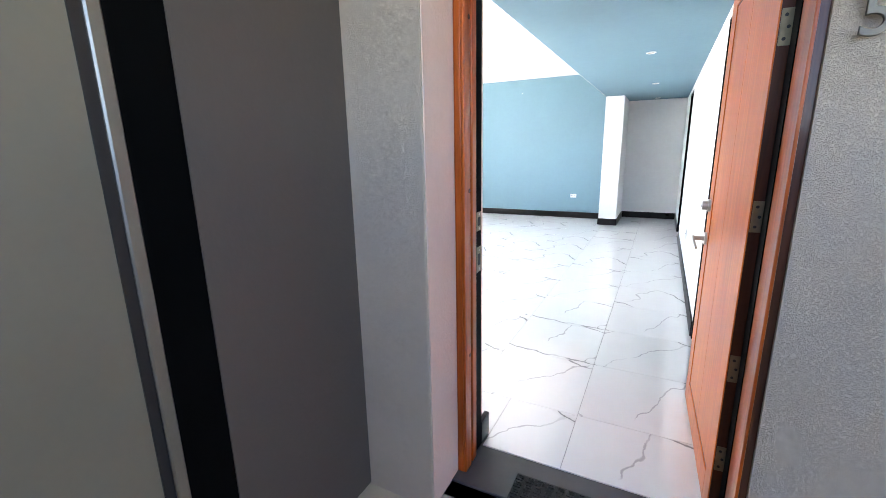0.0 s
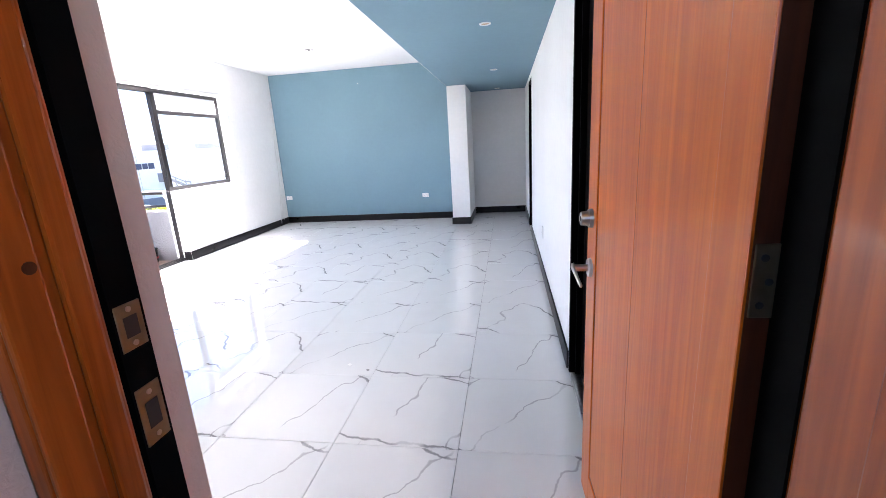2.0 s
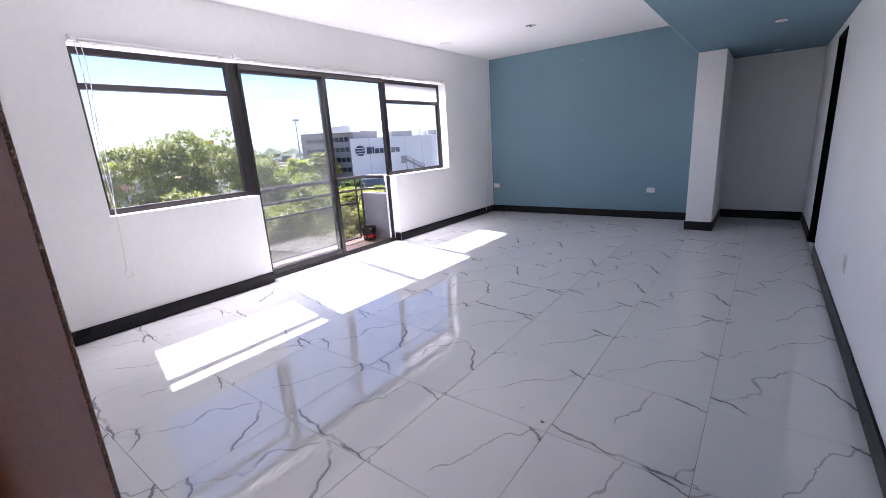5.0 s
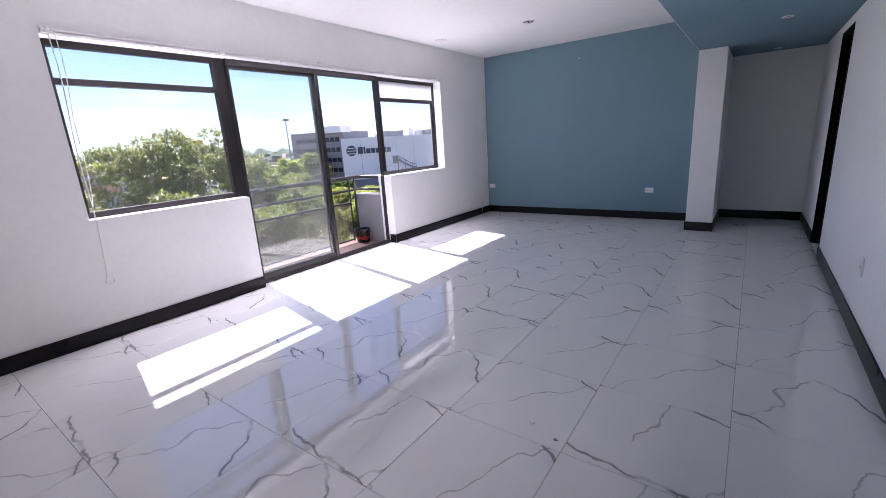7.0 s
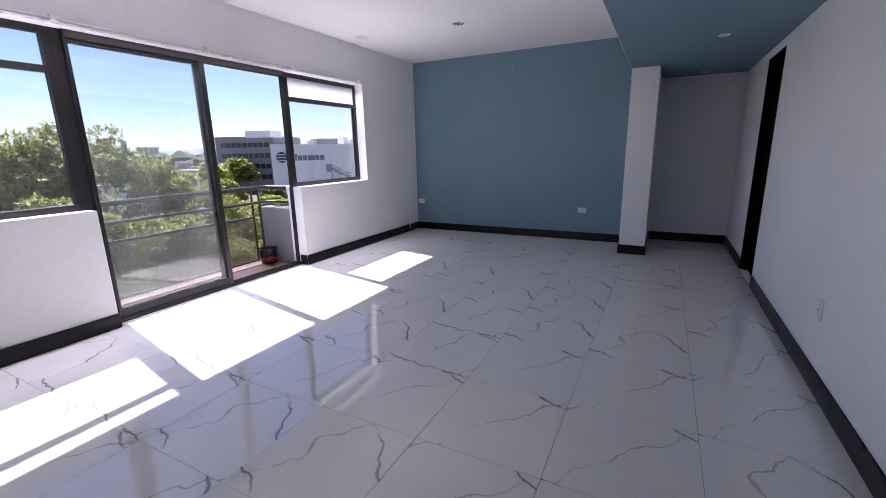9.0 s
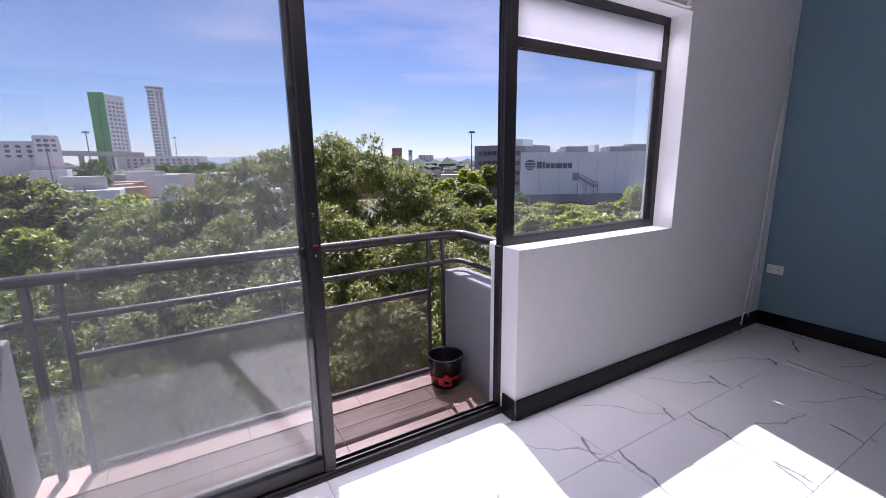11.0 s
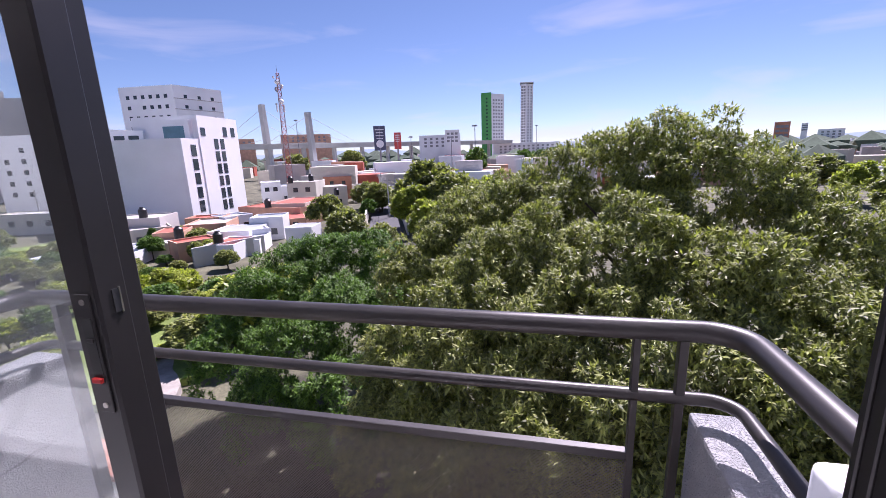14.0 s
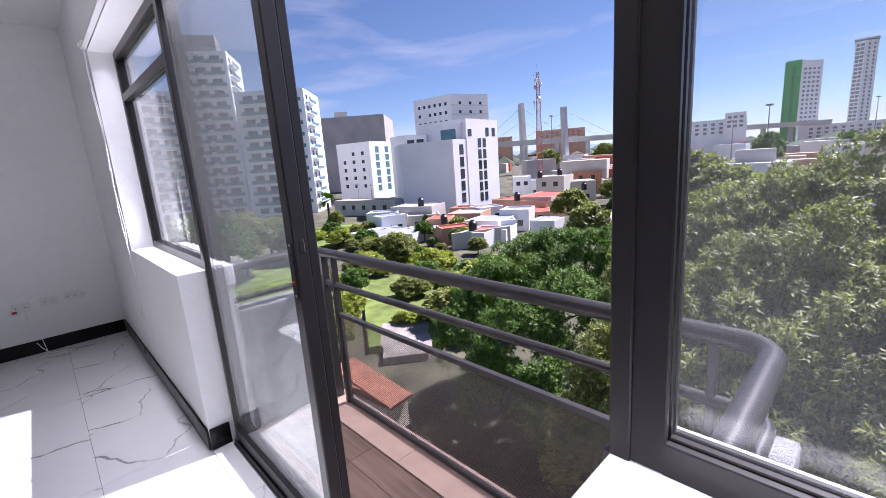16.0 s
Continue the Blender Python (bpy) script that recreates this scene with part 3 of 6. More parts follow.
def side_window(name, y0, y1, zt, label, glass=GLASS):
    w = thing(name, ((FX0 + FX1) / 2, (y0 + y1) / 2, ZSILL), label, "window", "", "structure")
    o = Matrix.Translation(w.location).inverted()

    def add(nm, bm, mat):
        ob = part(nm, bm, mat, w)
        ob.matrix_parent_inverse = o
        return ob
    add("window_frame", profile(y0, y0 + 0.045, ZSILL, ZHEAD), ALU)
    add("window_frame", profile(y1 - 0.045, y1, ZSILL, ZHEAD), ALU)
    add("window_frame", profile(y0 + 0.045, y1 - 0.045, ZSILL, ZSILL + 0.045), ALU)
    add("window_frame", profile(y0 + 0.045, y1 - 0.045, ZHEAD - 0.045, ZHEAD), ALU)
    add("transom", profile(y0 + 0.045, y1 - 0.045, zt - 0.02, zt + 0.02), ALU)
    for a, b in ((ZSILL + 0.045, zt - 0.02), (zt + 0.02, ZHEAD - 0.045)):
        g = pane("pane", y0 + 0.04, y1 - 0.04, a - 0.004, b + 0.004, (FX0 + FX1) / 2 - 0.012, glass, w)
        g.matrix_parent_inverse = o
    return w


side_window("window_1", WL0, 3.215, 1.965, "dark bronze aluminium window with a narrow top pane")
side_window("window_2", 5.337, WR1, 1.965, "dark bronze aluminium window beside the balcony door", GLASSD)

door = thing("door_1", (-4.8, (WL1 + WR0) / 2, 0), "dark bronze aluminium sliding balcony door standing half open", "sliding door", "", "structure")
o = Matrix.Translation(door.location).inverted()


def dpart(nm, bm, mat, label="", smooth=False):
    ob = part(nm, bm, mat, door, label, smooth)
    ob.matrix_parent_inverse = o
    return ob


dpart("jamb", profile(3.217, 3.283, 0.0, ZHEAD, FX0 - 0.004, FX1 + 0.004), ALU)
dpart("jamb", profile(5.312, 5.335, 0.0, ZHEAD, FX0 - 0.004, FX1 + 0.004), ALU)
dpart("jamb_cover", box(fresh(), FX0, FX1, 5.296, 5.3095, 0.034, ZSILL, 0.002), ALU)
dpart("head", profile(3.283, 5.312, ZHEAD - 0.05, ZHEAD, FX0 - 0.004, FX1 + 0.03), ALU)
bm = box(fresh(), FX0 - 0.01, FX1 + 0.04, 3.283, 5.312, 0.0, 0.018, 0.003)
for xx in (-4.835, -4.802, -4.762):
    box(bm, xx - 0.003, xx + 0.003, 3.283, 5.312, 0.018, 0.034)
dpart("track", bm, ALU)


def leaf(y0, y1, xc, mat, lock):
    h = dpart("sliding_panel" if lock else "fixed_panel", box(fresh(), xc - 0.016, xc + 0.016, y0, y0 + 0.026, 0.034, ZHEAD - 0.05, 0.003), ALU)
    hx = 0.0235 if lock else 0.017
    bits = [box(fresh(), xc - hx, xc + hx, y1 - 0.052, y1, 0.034, ZHEAD - 0.05, 0.004),
            box(fresh(), xc - 0.015, xc + 0.015, y0 + 0.026, y1 - 0.052, 0.034, 0.10, 0.003),
            box(fresh(), xc - 0.015, xc + 0.015, y0 + 0.026, y1 - 0.052, ZHEAD - 0.08, ZHEAD - 0.05, 0.003)]
    for nm, b in zip(("stile", "bottom_rail", "top_rail"), bits):
        ob = part(nm, b, ALU, h)
    g = part("pane", box(fresh(), xc - 0.003, xc + 0.003, y0 + 0.021, y1 - 0.057, 0.095, ZHEAD - 0.075), mat, h)
    if lock:
        xf = xc + 0.0025
        yc = y1 - 0.024
        part("lock_plate", box(fresh(), xf + 0.021, xf + 0.024, yc - 0.013, yc + 0.013, 1.015, 1.20, 0.001), ALU, h, "dark metal lock plate")
        part("lock_recess", box(fresh(), xf + 0.0238, xf + 0.0246, yc - 0.009, yc + 0.009, 1.065, 1.165), DARKHOLE, h, "black recessed finger pull")
        part("lock_lever", box(fresh(), xf + 0.0246, xf + 0.030, yc - 0.009, yc + 0.009, 1.065, 1.073, 0.001), RED, h, "small red lock indicator")
        part("lock_tongue", box(fresh(), xf + 0.0246, xf + 0.028, yc - 0.004, yc + 0.008, 1.128, 1.134, 0.001), ALU, h)
        part("latch_hole", box(fresh(), xc - 0.008, xc + 0.002, y1 - 0.002, y1 + 0.0015, 1.165, 1.20), DARKHOLE, h)
        part("latch_rim", box(fresh(), xc - 0.010, xc - 0.008, y1 - 0.001, y1 + 0.0025, 1.163, 1.202), NICKEL, h)
        for zz in (1.027, 1.188):
            part("screw", cyl(fresh(), (xf + 0.023, yc, zz), (xf + 0.0255, yc, zz), 0.0045, 10), NICKEL, h)


leaf(3.285, 4.355, -4.786, GLASSH, True)
leaf(3.285, 4.335, -4.833, GLASS, False)


# plastered outer sills with a worn round nose
for nm, y0, y1 in (("sill_1", WL0 + 0.002, WL1 + 0.03), ("sill_2", WR0 - 0.002, WR1 - 0.002)):
    structure(nm, box(fresh(), XO - 0.022, FX0 - 0.006, y0, y1, ZSILL - 0.10, ZSILL + 0.012, 0.016, 3), WHITE, "white plastered outer window sill with a rounded nose", "window sill", True)


# ---- blinds ----
def bracket(y):
    b = part("blind_bracket", box(fresh(), XW, XW + 0.035, y - 0.022, y + 0.022, ZHEAD + 0.005, ZHEAD + 0.05, 0.004), PLASTIC)
    part("clip", cyl(fresh(), (XW + 0.035, y, ZHEAD + 0.028), (XW + 0.045, y, ZHEAD + 0.028), 0.013, 14), PLASTIC, b)
    tagged(b, "small white plastic blind bracket above the window", "bracket", "blind brackets over the windows")


for yy in (1.97, 3.20, 4.30, 5.35, 6.53):
    bracket(yy)


def blind_rail(y0, y1, label):
    r = thing("blind_rail", (XW + 0.02, (y0 + y1) / 2, ZHEAD + 0.02), label, "blind rail")
    oo = Matrix.Translation(r.location).inverted()
    for nm, bm, mat in (("tube", tube(fresh(), [(XW + 0.018, y0, ZHEAD + 0.022), (XW + 0.018, y1, ZHEAD + 0.022)], 0.011, 12), PLASTIC),
                        ("slat", box(fresh(), XW + 0.004, XW + 0.030, y0, y1, ZHEAD + 0.004, ZHEAD + 0.010), PLASTIC)):
        part(nm, bm, mat, r, "", True).matrix_parent_inverse = oo


blind_rail(2.0, 3.17, "thin white blind rail with its blind taken up")
blind_rail(3.23, 5.32, "thin white blind rail over the balcony door")
blind_rail(5.38, 6.50, "thin white blind rail over the window")
sh = part("roller_shade", box(fresh(), FX1 - 0.014, FX1 - 0.011, 5.384, WR1 - 0.047, 1.992, 2.203), SHADE)
part("bottom_bar", box(fresh(), FX1 - 0.016, FX1 - 0.009, 5.384, WR1 - 0.047, 1.990, 2.000, 0.002), PLASTIC, sh)
tagged(sh, "white fabric roller shade pulled slightly down in the window", "roller shade")


def cord(pts, r, label):
    tagged(part("window_cord", tube(fresh(), pts, r, 6), PLASTIC, None, "", True), label, "cord")


def hanging(y, z0, z1, sway, n=14):
    return [(XW + 0.02 + 0.006 * math.sin(i * 0.9), y + sway * (i / n) ** 2 + 0.008 * math.sin(i * 0.7), z0 + (z1 - z0) * i / n) for i in range(n + 1)]


cord(hanging(1.985, 2.26, 0.52, -0.03) + [(XW + 0.02, 1.93, 0.46), (XW + 0.02, 1.95, 0.44), (XW + 0.02, 1.985, 0.45), (XW + 0.02, 1.98, 0.52)], 0.0035,
     "thin white blind cord ending in a loop beside the window")
cord(hanging(2.02, 2.26, 0.95, -0.05), 0.003, "thin white blind cord hanging beside the window")
cord(hanging(7.90, 2.28, 0.05, -0.2), 0.006, "white blind wand leaning in the room corner")
cord(hanging(7.93, 2.26, 0.50, -0.03), 0.003, "thin white blind cord hanging in the room corner")
cord(hanging(7.86, 2.20, 0.10, -0.05), 0.003, "thin white blind cord hanging in the room corner")


# ---- entrance door ----
ent = thing("door_frame", (DX0, 0.65, 0), "orange brown varnished wooden entrance door frame", "door frame", "", "structure")
o = Matrix.Translation(ent.location).inverted()


def epart(nm, bm, mat, label="", smooth=False):
    ob = part(nm, bm, mat, ent, label, smooth)
    ob.matrix_parent_inverse = o
    return ob


ZD = 2.12
bm = box(fresh(), DX0 + 0.004, DX0 + 0.032, 0.655, 0.79, 0, ZD + 0.03, 0.004, 2)
box(bm, DX0 + 0.032, DX0 + 0.044, 0.657, 0.715, 0, ZD, 0.004, 2)
box(bm, DX0 + 0.032, DX0 + 0.044, 0.733, 0.776, 0, ZD, 0.006, 2)
epart("jamb", bm, WOODJ)
epart("seal", box(fresh(), DX0 + 0.004, DX0 + 0.030, 0.801, 0.861, 0, ZD), BLACK, "black painted rebate of the door frame")
for zc, hh in ((0.935, 0.055), (1.10, 0.04)):
    s = epart("strike_plate", box(fresh(), DX0 + 0.030, DX0 + 0.0325, 0.805, 0.855, zc - hh, zc + hh, 0.001), BRASS, "bronze strike plate")
    q = part("slot", box(fresh(), DX0 + 0.0325, DX0 + 0.0335, 0.817, 0.843, zc - hh * 0.45, zc + hh * 0.45), DARKHOLE, s)
    for dz in (-hh * 0.75, hh * 0.75):
        part("screw", cyl(fresh(), (DX0 + 0.032, 0.83, zc + dz), (DX0 + 0.0345, 0.83, zc + dz), 0.005, 8), NICKEL, s)
for zz in (1.24, 0.55, 1.85):
    epart("plug", cyl(fresh(), (DX0 + 0.0455, 0.70, zz), (DX0 + 0.0466, 0.70, zz), 0.009, 12), WOODE)
bm = box(fresh(), -0.008, 0.001, 0.600, 0.66, 0, ZD + 0.03, 0.003, 2)
box(bm, -0.003, 0.001, 0.66, 0.757, 0, ZD + 0.03, 0.004, 2)
epart("jamb", bm, WOODJ)
# dark wood here paints the shadow on the jamb's hall-facing edge
epart("seal", box(fresh(), 0.0015, 0.0215, 0.603, 0.757, 0, ZD + 0.03), WOODE, "hall-side edge of the jamb with its shade put in as dark wood")
epart("rebate", box(fresh(), -0.006, 0.021, 0.759, 0.836, 0, ZD + 0.03), BLACK, "black painted rebate of the door frame")
bm = box(fresh(), DX0 + 0.004, 0.039, 0.655, 0.80, ZD, ZD + 0.02, 0.003)
epart("head", bm, WOODJ)

# the leaf: swung open against the right-hand wall
LEN, THK = 0.905, 0.042
dl = thing("entrance_door", (-0.041, 0.83, 0.0), "orange brown varnished wooden entrance door standing wide open", "door")
A = math.atan2(1.735 - 0.83, -0.074 + 0.041) - radians(90)
dl.rotation_euler = (0, 0, A)
# in the door's own axes: y runs from the hinges to the free edge, x = 0 is the face seen from the room
bm = box(fresh(), 0.004, THK, 0, LEN, 0.012, ZD - 0.01)
part("core", bm, WOODE, dl, "dark stained door edge")
bm = box(fresh(), 0.0, 0.010, LEN - 0.115, LEN + 0.001, 0.012, ZD - 0.01, 0.003, 2)
part("stile", bm, WOOD, dl)
bm = box(fresh(), 0.0, 0.010, 0.001, 0.10, 0.012, ZD - 0.01, 0.003, 2)
part("stile", bm, WOOD, dl)
for z0, z1 in ((0.012, 0.14), (ZD - 0.13, ZD - 0.01)):
    part("rail", box(fresh(), 0.0, 0.010, 0.10, LEN - 0.115, z0, z1, 0.003, 2), WOOD, dl)
for i in range(2):
    y0 = 0.1005 + i * 0.3435
    part("panel", box(fresh(), 0.0035, 0.010, y0, y0 + 0.3425, 0.148, ZD - 0.138, 0.0025, 2), WOOD, dl)
part("free_edge", box(fresh(), 0.010, THK, LEN - 0.004, LEN + 0.001, 0.012, ZD - 0.01, 0.001), WOOD, dl)
for zc in (0.28, 0.64, 1.17, 1.72):
    h = part("hinge", box(fresh(), 0.006, 0.038, -0.003, 0.0, zc - 0.05, zc + 0.05, 0.001), BRASS, dl, "aged bronze butt hinge")
    for k in range(5):
        part("knuckle", cyl(fresh(), (0.045, -0.008, zc - 0.05 + 0.0202 * k), (0.045, -0.008, zc - 0.031 + 0.0202 * k), 0.0065, 12), BRASS, h)
    part("pin", cyl(fresh(), (0.045, -0.008, zc - 0.058), (0.045, -0.008, zc + 0.06), 0.0035, 10), BRASS, h)
    for dz in (-0.032, 0.0, 0.032):
        part("screw", cyl(fresh(), (0.018 + 0.008 * (dz == 0), -0.0045, zc + dz), (0.018 + 0.008 * (dz == 0), -0.003, zc + dz), 0.005, 8), DARKHOLE, h)
yl = LEN - 0.058
db = part("deadbolt", cyl(fresh(), (0.0, yl, 1.10), (-0.012, yl, 1.10), 0.032, 24, 0.030), NICKEL, dl, "satin nickel deadbolt cylinder", True)
part("cylinder", cyl(fresh(), (-0.012, yl, 1.10), (-0.036, yl, 1.10), 0.025, 24, 0.022), NICKEL, db, "", True)
part("keyway", box(fresh(), -0.0375, -0.036, yl - 0.002, yl + 0.002, 1.092, 1.108), DARKHOLE, db)
lv = part("lever_handle", cyl(fresh(), (0.0, yl, 0.932), (-0.010, yl, 0.932), 0.033, 24, 0.030), NICKEL, dl, "satin nickel lever handle", True)
part("neck", cyl(fresh(), (-0.010, yl, 0.932), (-0.052, yl, 0.932), 0.012, 16), NICKEL, lv, "", True)
part("knob_plug", cyl(fresh(), (-0.052, yl, 0.932), (-0.060, yl, 0.932), 0.013, 16, 0.010), NICKEL, lv, "", True)
# a flat tapered blade, bowed slightly
bm = fresh()
rows_ = []
for k in range(9):
    f = k / 8
    y_, z_ = yl + 0.014 - 0.108 * f, 0.934 - 0.020 * f - 0.014 * f * f
    h_, x_ = 0.0125 - 0.006 * f, -0.058 + 0.008 * f * f
    rows_.append([bm.verts.new(c) for c in ((x_ - 0.003, y_, z_ - h_ * 0.8), (x_ - 0.0045, y_, z_), (x_ - 0.003, y_, z_ + h_ * 0.8),
                                           (x_ + 0.003, y_, z_ + h_), (x_ + 0.0045, y_, z_), (x_ + 0.003, y_, z_ - h_))])
for p, q in zip(rows_, rows_[1:]):
    for k in range(6):
        bm.faces.new((p[k], p[(k + 1) % 6], q[(k + 1) % 6], q[k]))
bm.faces.new(rows_[0][::-1])
bm.faces.new(rows_[-1])
part("grip", bm, NICKEL, lv, "", True)
part("latch", box(fresh(), 0.014, 0.030, LEN, LEN + 0.009, 0.92, 0.945, 0.002), BRASS, dl)


# ---- black doors in the right-hand wall ----
def black_door(name, y0, y1, leaf_open, label):
    d = thing(name, (0.0, (y0 + y1) / 2, 0), label, "door", "", "structure")
    oo = Matrix.Translation(d.location).inverted()

    def add(nm, bm, mat):
        ob = part(nm, bm, mat, d)
        ob.matrix_parent_inverse = oo
        return ob
    for a, b in ((y0 + 0.001, y0 + 0.03), (y1 - 0.03, y1 - 0.001)):
        add("jamb", box(fresh(), -0.004, 0.152, a, b, 0, 2.16, 0.003), BLACK)
    add("head", box(fresh(), -0.004, 0.152, y0 + 0.03, y1 - 0.03, 2.13, 2.159, 0.003), BLACK)
    for a, b in ((y0 + 0.03, y0 + 0.045), (y1 - 0.045, y1 - 0.03)):
        add("stop", box(fresh(), 0.03, 0.062, a, b, 0, 2.13, 0.002), BLACK)
    if not leaf_open:
        add("leaf", box(fresh(), 0.062, 0.10, y0 + 0.032, y1 - 0.032, 0.010, 2.125, 0.003), BLACK)
        add("bottom_edge", box(fresh(), 0.056, 0.062, y0 + 0.06, y1 - 0.06, 0.012, 0.06, 0.002), BLACK)
    return d


black_door("door_2", *DOORS[0], False, "closed black lacquered door in a black frame")
black_door("door_3", *DOORS[1], False, "black lacquered door in a black frame near the recess")


# ---- sockets, spots and small fixtures ----
def socket(x, y, z, facing, label, w=0.118, h=0.075, holes=2):
    """A wall plate with two outlets; facing: the wall's outward direction."""
    s = thing("wall_socket", (x, y, z), label, "wall socket", "wall sockets")
    s.rotation_euler = (0, 0, {"-y": 0.0, "-x": radians(-90), "+y": radians(180), "+x": radians(90)}[facing])
    part("plate", box(fresh(), -w / 2, w / 2, -0.009, 0, -h / 2, h / 2, 0.004, 2), PLASTIC, s, "", True)
    for i in range(holes):
        cxo = (i - (holes - 1) / 2) * w * 0.46
        ins = part("insert", box(fresh(), cxo - w * 0.19, cxo + w * 0.19, -0.0115, -0.009, -h * 0.3, h * 0.3, 0.001), PLASTIC, s)
        for dx in (-0.006, 0.006):
            part("slot", box(fresh(), cxo + dx - 0.0015, cxo + dx + 0.0015, -0.0122, -0.0115, -0.007, 0.007), DARKHOLE, ins)
    return s


socket(-1.86, YB, 0.445, "-y", "white plastic double socket low on the blue wall")
socket(-4.575, YB, 0.49, "-y", "white plastic double socket low on the blue wall near the corner")
for xx, zz, nh in ((-3.985, 0.43, 2), (-4.165, 0.44, 2), (-4.345, 0.45, 3)):
    socket(xx, YN, zz, "+y", "white plastic socket low on the wall beside the window", 0.118, 0.075, nh)
socket(0.0, 4.51, 0.44, "-x", "white plastic socket low on the white wall", 0.075, 0.118, 1)
ad = thing("plug_adapter", (-3.94, YN + 0.012, 0.405), "small white plug adapter with a red face in the wall socket", "adapter")
part("body", box(fresh(), -0.028, 0.028, 0, 0.030, -0.026, 0.022, 0.004, 2), PLASTIC, ad, "", True)
part("face", box(fresh(), -0.016, 0.016, 0.030, 0.0315, -0.012, 0.010), RED, ad, "dull red face")
for k, pts in enumerate(([(-4.0, YN + 0.02, 0.40), (-4.005, YN + 0.035, 0.34), (-4.0, YN + 0.03, 0.27)],
                         [(-4.02, YN + 0.02, 0.10), (-4.05, YN + 0.06, 0.05), (-4.09, YN + 0.10, 0.006), (-4.16, YN + 0.13, 0.005), (-4.22, YN + 0.15, 0.006)],
                         [(-4.06, YN + 0.02, 0.12), (-4.075, YN + 0.08, 0.03), (-4.06, YN + 0.14, 0.005), (-4.02, YN + 0.17, 0.005)])):
    tagged(part("loose_cable", tube(fresh(), pts, 0.0035, 8), PLASTIC, None, "", True), "thin white loose cable by the low sockets", "cable", "loose cables by the sockets")
part_nail = tagged(part("wall_hook", cyl(fresh(), (-2.96, YB, 2.48), (-2.96, YB - 0.012, 2.48), 0.008, 10), PLASTIC), "tiny white hook high on the blue wall", "hook")


def spot(x, y, z, label, r=0.045, mat=LAMPG):
    s = thing("ceiling_spot", (x, y, z), label, "ceiling spot", "recessed ceiling spots")
    bm = fresh()
    n = 28
    prof = [(r, 0.0), (r, -0.006), (r - 0.006, -0.008), (r - 0.014, -0.004), (r - 0.016, -0.001)]
    rings = [[bm.verts.new((a * math.cos(2 * math.pi * i / n), a * math.sin(2 * math.pi * i / n), b)) for i in range(n)] for a, b in prof]
    for p, q in zip(rings, rings[1:]):
        for i in range(n):
            bm.faces.new((p[i], p[(i + 1) % n], q[(i + 1) % n], q[i]))
    part("ring", bm, PLASTIC, s, "", True)
    part("lamp", cyl(fresh(), (0, 0, -0.001), (0, 0, -0.003), r - 0.015, 24), mat, s, "amber glass lamp face", True)
    return s


for yy in (1.75, 3.86, 6.10, 8.16):
    spot(-0.49, yy, ZS, "small white recessed spot in the lowered ceiling")
sp = spot(-3.06, 6.35, ZC, "white recessed twin spot in the ceiling", 0.075, DARKHOLE)
for dx in (-0.028, 0.028):
    part("bulb", cyl(fresh(), (dx, 0, -0.003), (dx, 0, -0.012), 0.017, 16, 0.012), PLASTIC, sp, "", True)
sp = thing("smoke_detector", (-4.34, 6.25, ZC), "flat white round cover on the ceiling", "ceiling cover")
part("cover", cyl(fresh(), (0, 0, 0), (0, 0, -0.014), 0.085, 32, 0.075), PLASTIC, sp, "", True)
part("cap", cyl(fresh(), (0, 0, -0.014), (0, 0, -0.020), 0.035, 24, 0.030), PLASTIC, sp, "", True)

# house number, cast figures on the hall wall
for ch, xx in (("5", 0.095), ("0", 0.185)):
    cu = bpy.data.curves.new("house_number", "FONT")
    cu.body = ch
    cu.size = 0.135
    cu.extrude = 0.004
    cu.bevel_depth = 0.0015
    tmp = new("house_number_text", cu)
    me = bpy.data.meshes.new_from_object(tmp.evaluated_get(bpy.context.evaluated_depsgraph_get()))
    bpy.data.objects.remove(tmp)
    me.materials.clear()
    me.materials.append(FIGURE)
    nb = new("house_number", me)
    nb.matrix_world = pose(xx - 0.03, 0.570, 1.63, 90, 0, 0)
    tagged(nb, "cast bronze house number figure %s on the grey wall" % ch, "house number", "house number figures")

# doormat with a key pattern
mat_ = thing("doormat", (-0.45, 0.64, -0.001), "dark grey rubber doormat with a raised key pattern", "doormat")
part("base", box(fresh(), -0.30, 0.30, -0.19, 0.11, 0.0, 0.008, 0.003), RUBBER, mat_)
bm = fresh()
for i in range(14):
    for j in range(7):
        cx_, cy_ = -0.28 + i * 0.0425, -0.17 + j * 0.0425
        a = 0.016
        for q in ((-a, a, -a, -a + 0.006), (-a, -a + 0.006, -a, a), (-a, a, a - 0.006, a), (a - 0.006, a, -a * 0.2, a), (-a * 0.2, a, -a * 0.2, -a * 0.2 + 0.006)):
            box(bm, cx_ + q[0], cx_ + q[1], cy_ + q[2], cy_ + q[3], 0.007, 0.013)
part("key_pattern", bm, RUBBER, mat_, "raised meander ribs")

# ---- balcony ----
BX, BY0, BY1 = -5.40, 3.20, 5.40
slab = box(fresh(), -5.47, XO - 0.001, BY0 - 0.16, BY1 + 0.16, -0.22, -0.030)
structure("balcony_slab", slab, STUCCO, "plastered concrete balcony slab", "balcony")
balf = structure("balcony_floor", box(fresh(), -5.455, XO - 0.001, BY0, BY1, -0.030, -0.022), GROUT, "brown wood look balcony tiles with a pinkish border", "floor")
for nm, y0, y1 in (("wall_parapet", BY1 - 0.06, BY1 + 0.085), ("wall_parapet", BY0 - 0.15, BY0)):
    structure(nm, box(fresh(), -5.44, XO - 0.001, y0, y1, -0.03, 0.685, 0.012, 2), STUCCO, "rough white plastered low balcony wall", "parapet")
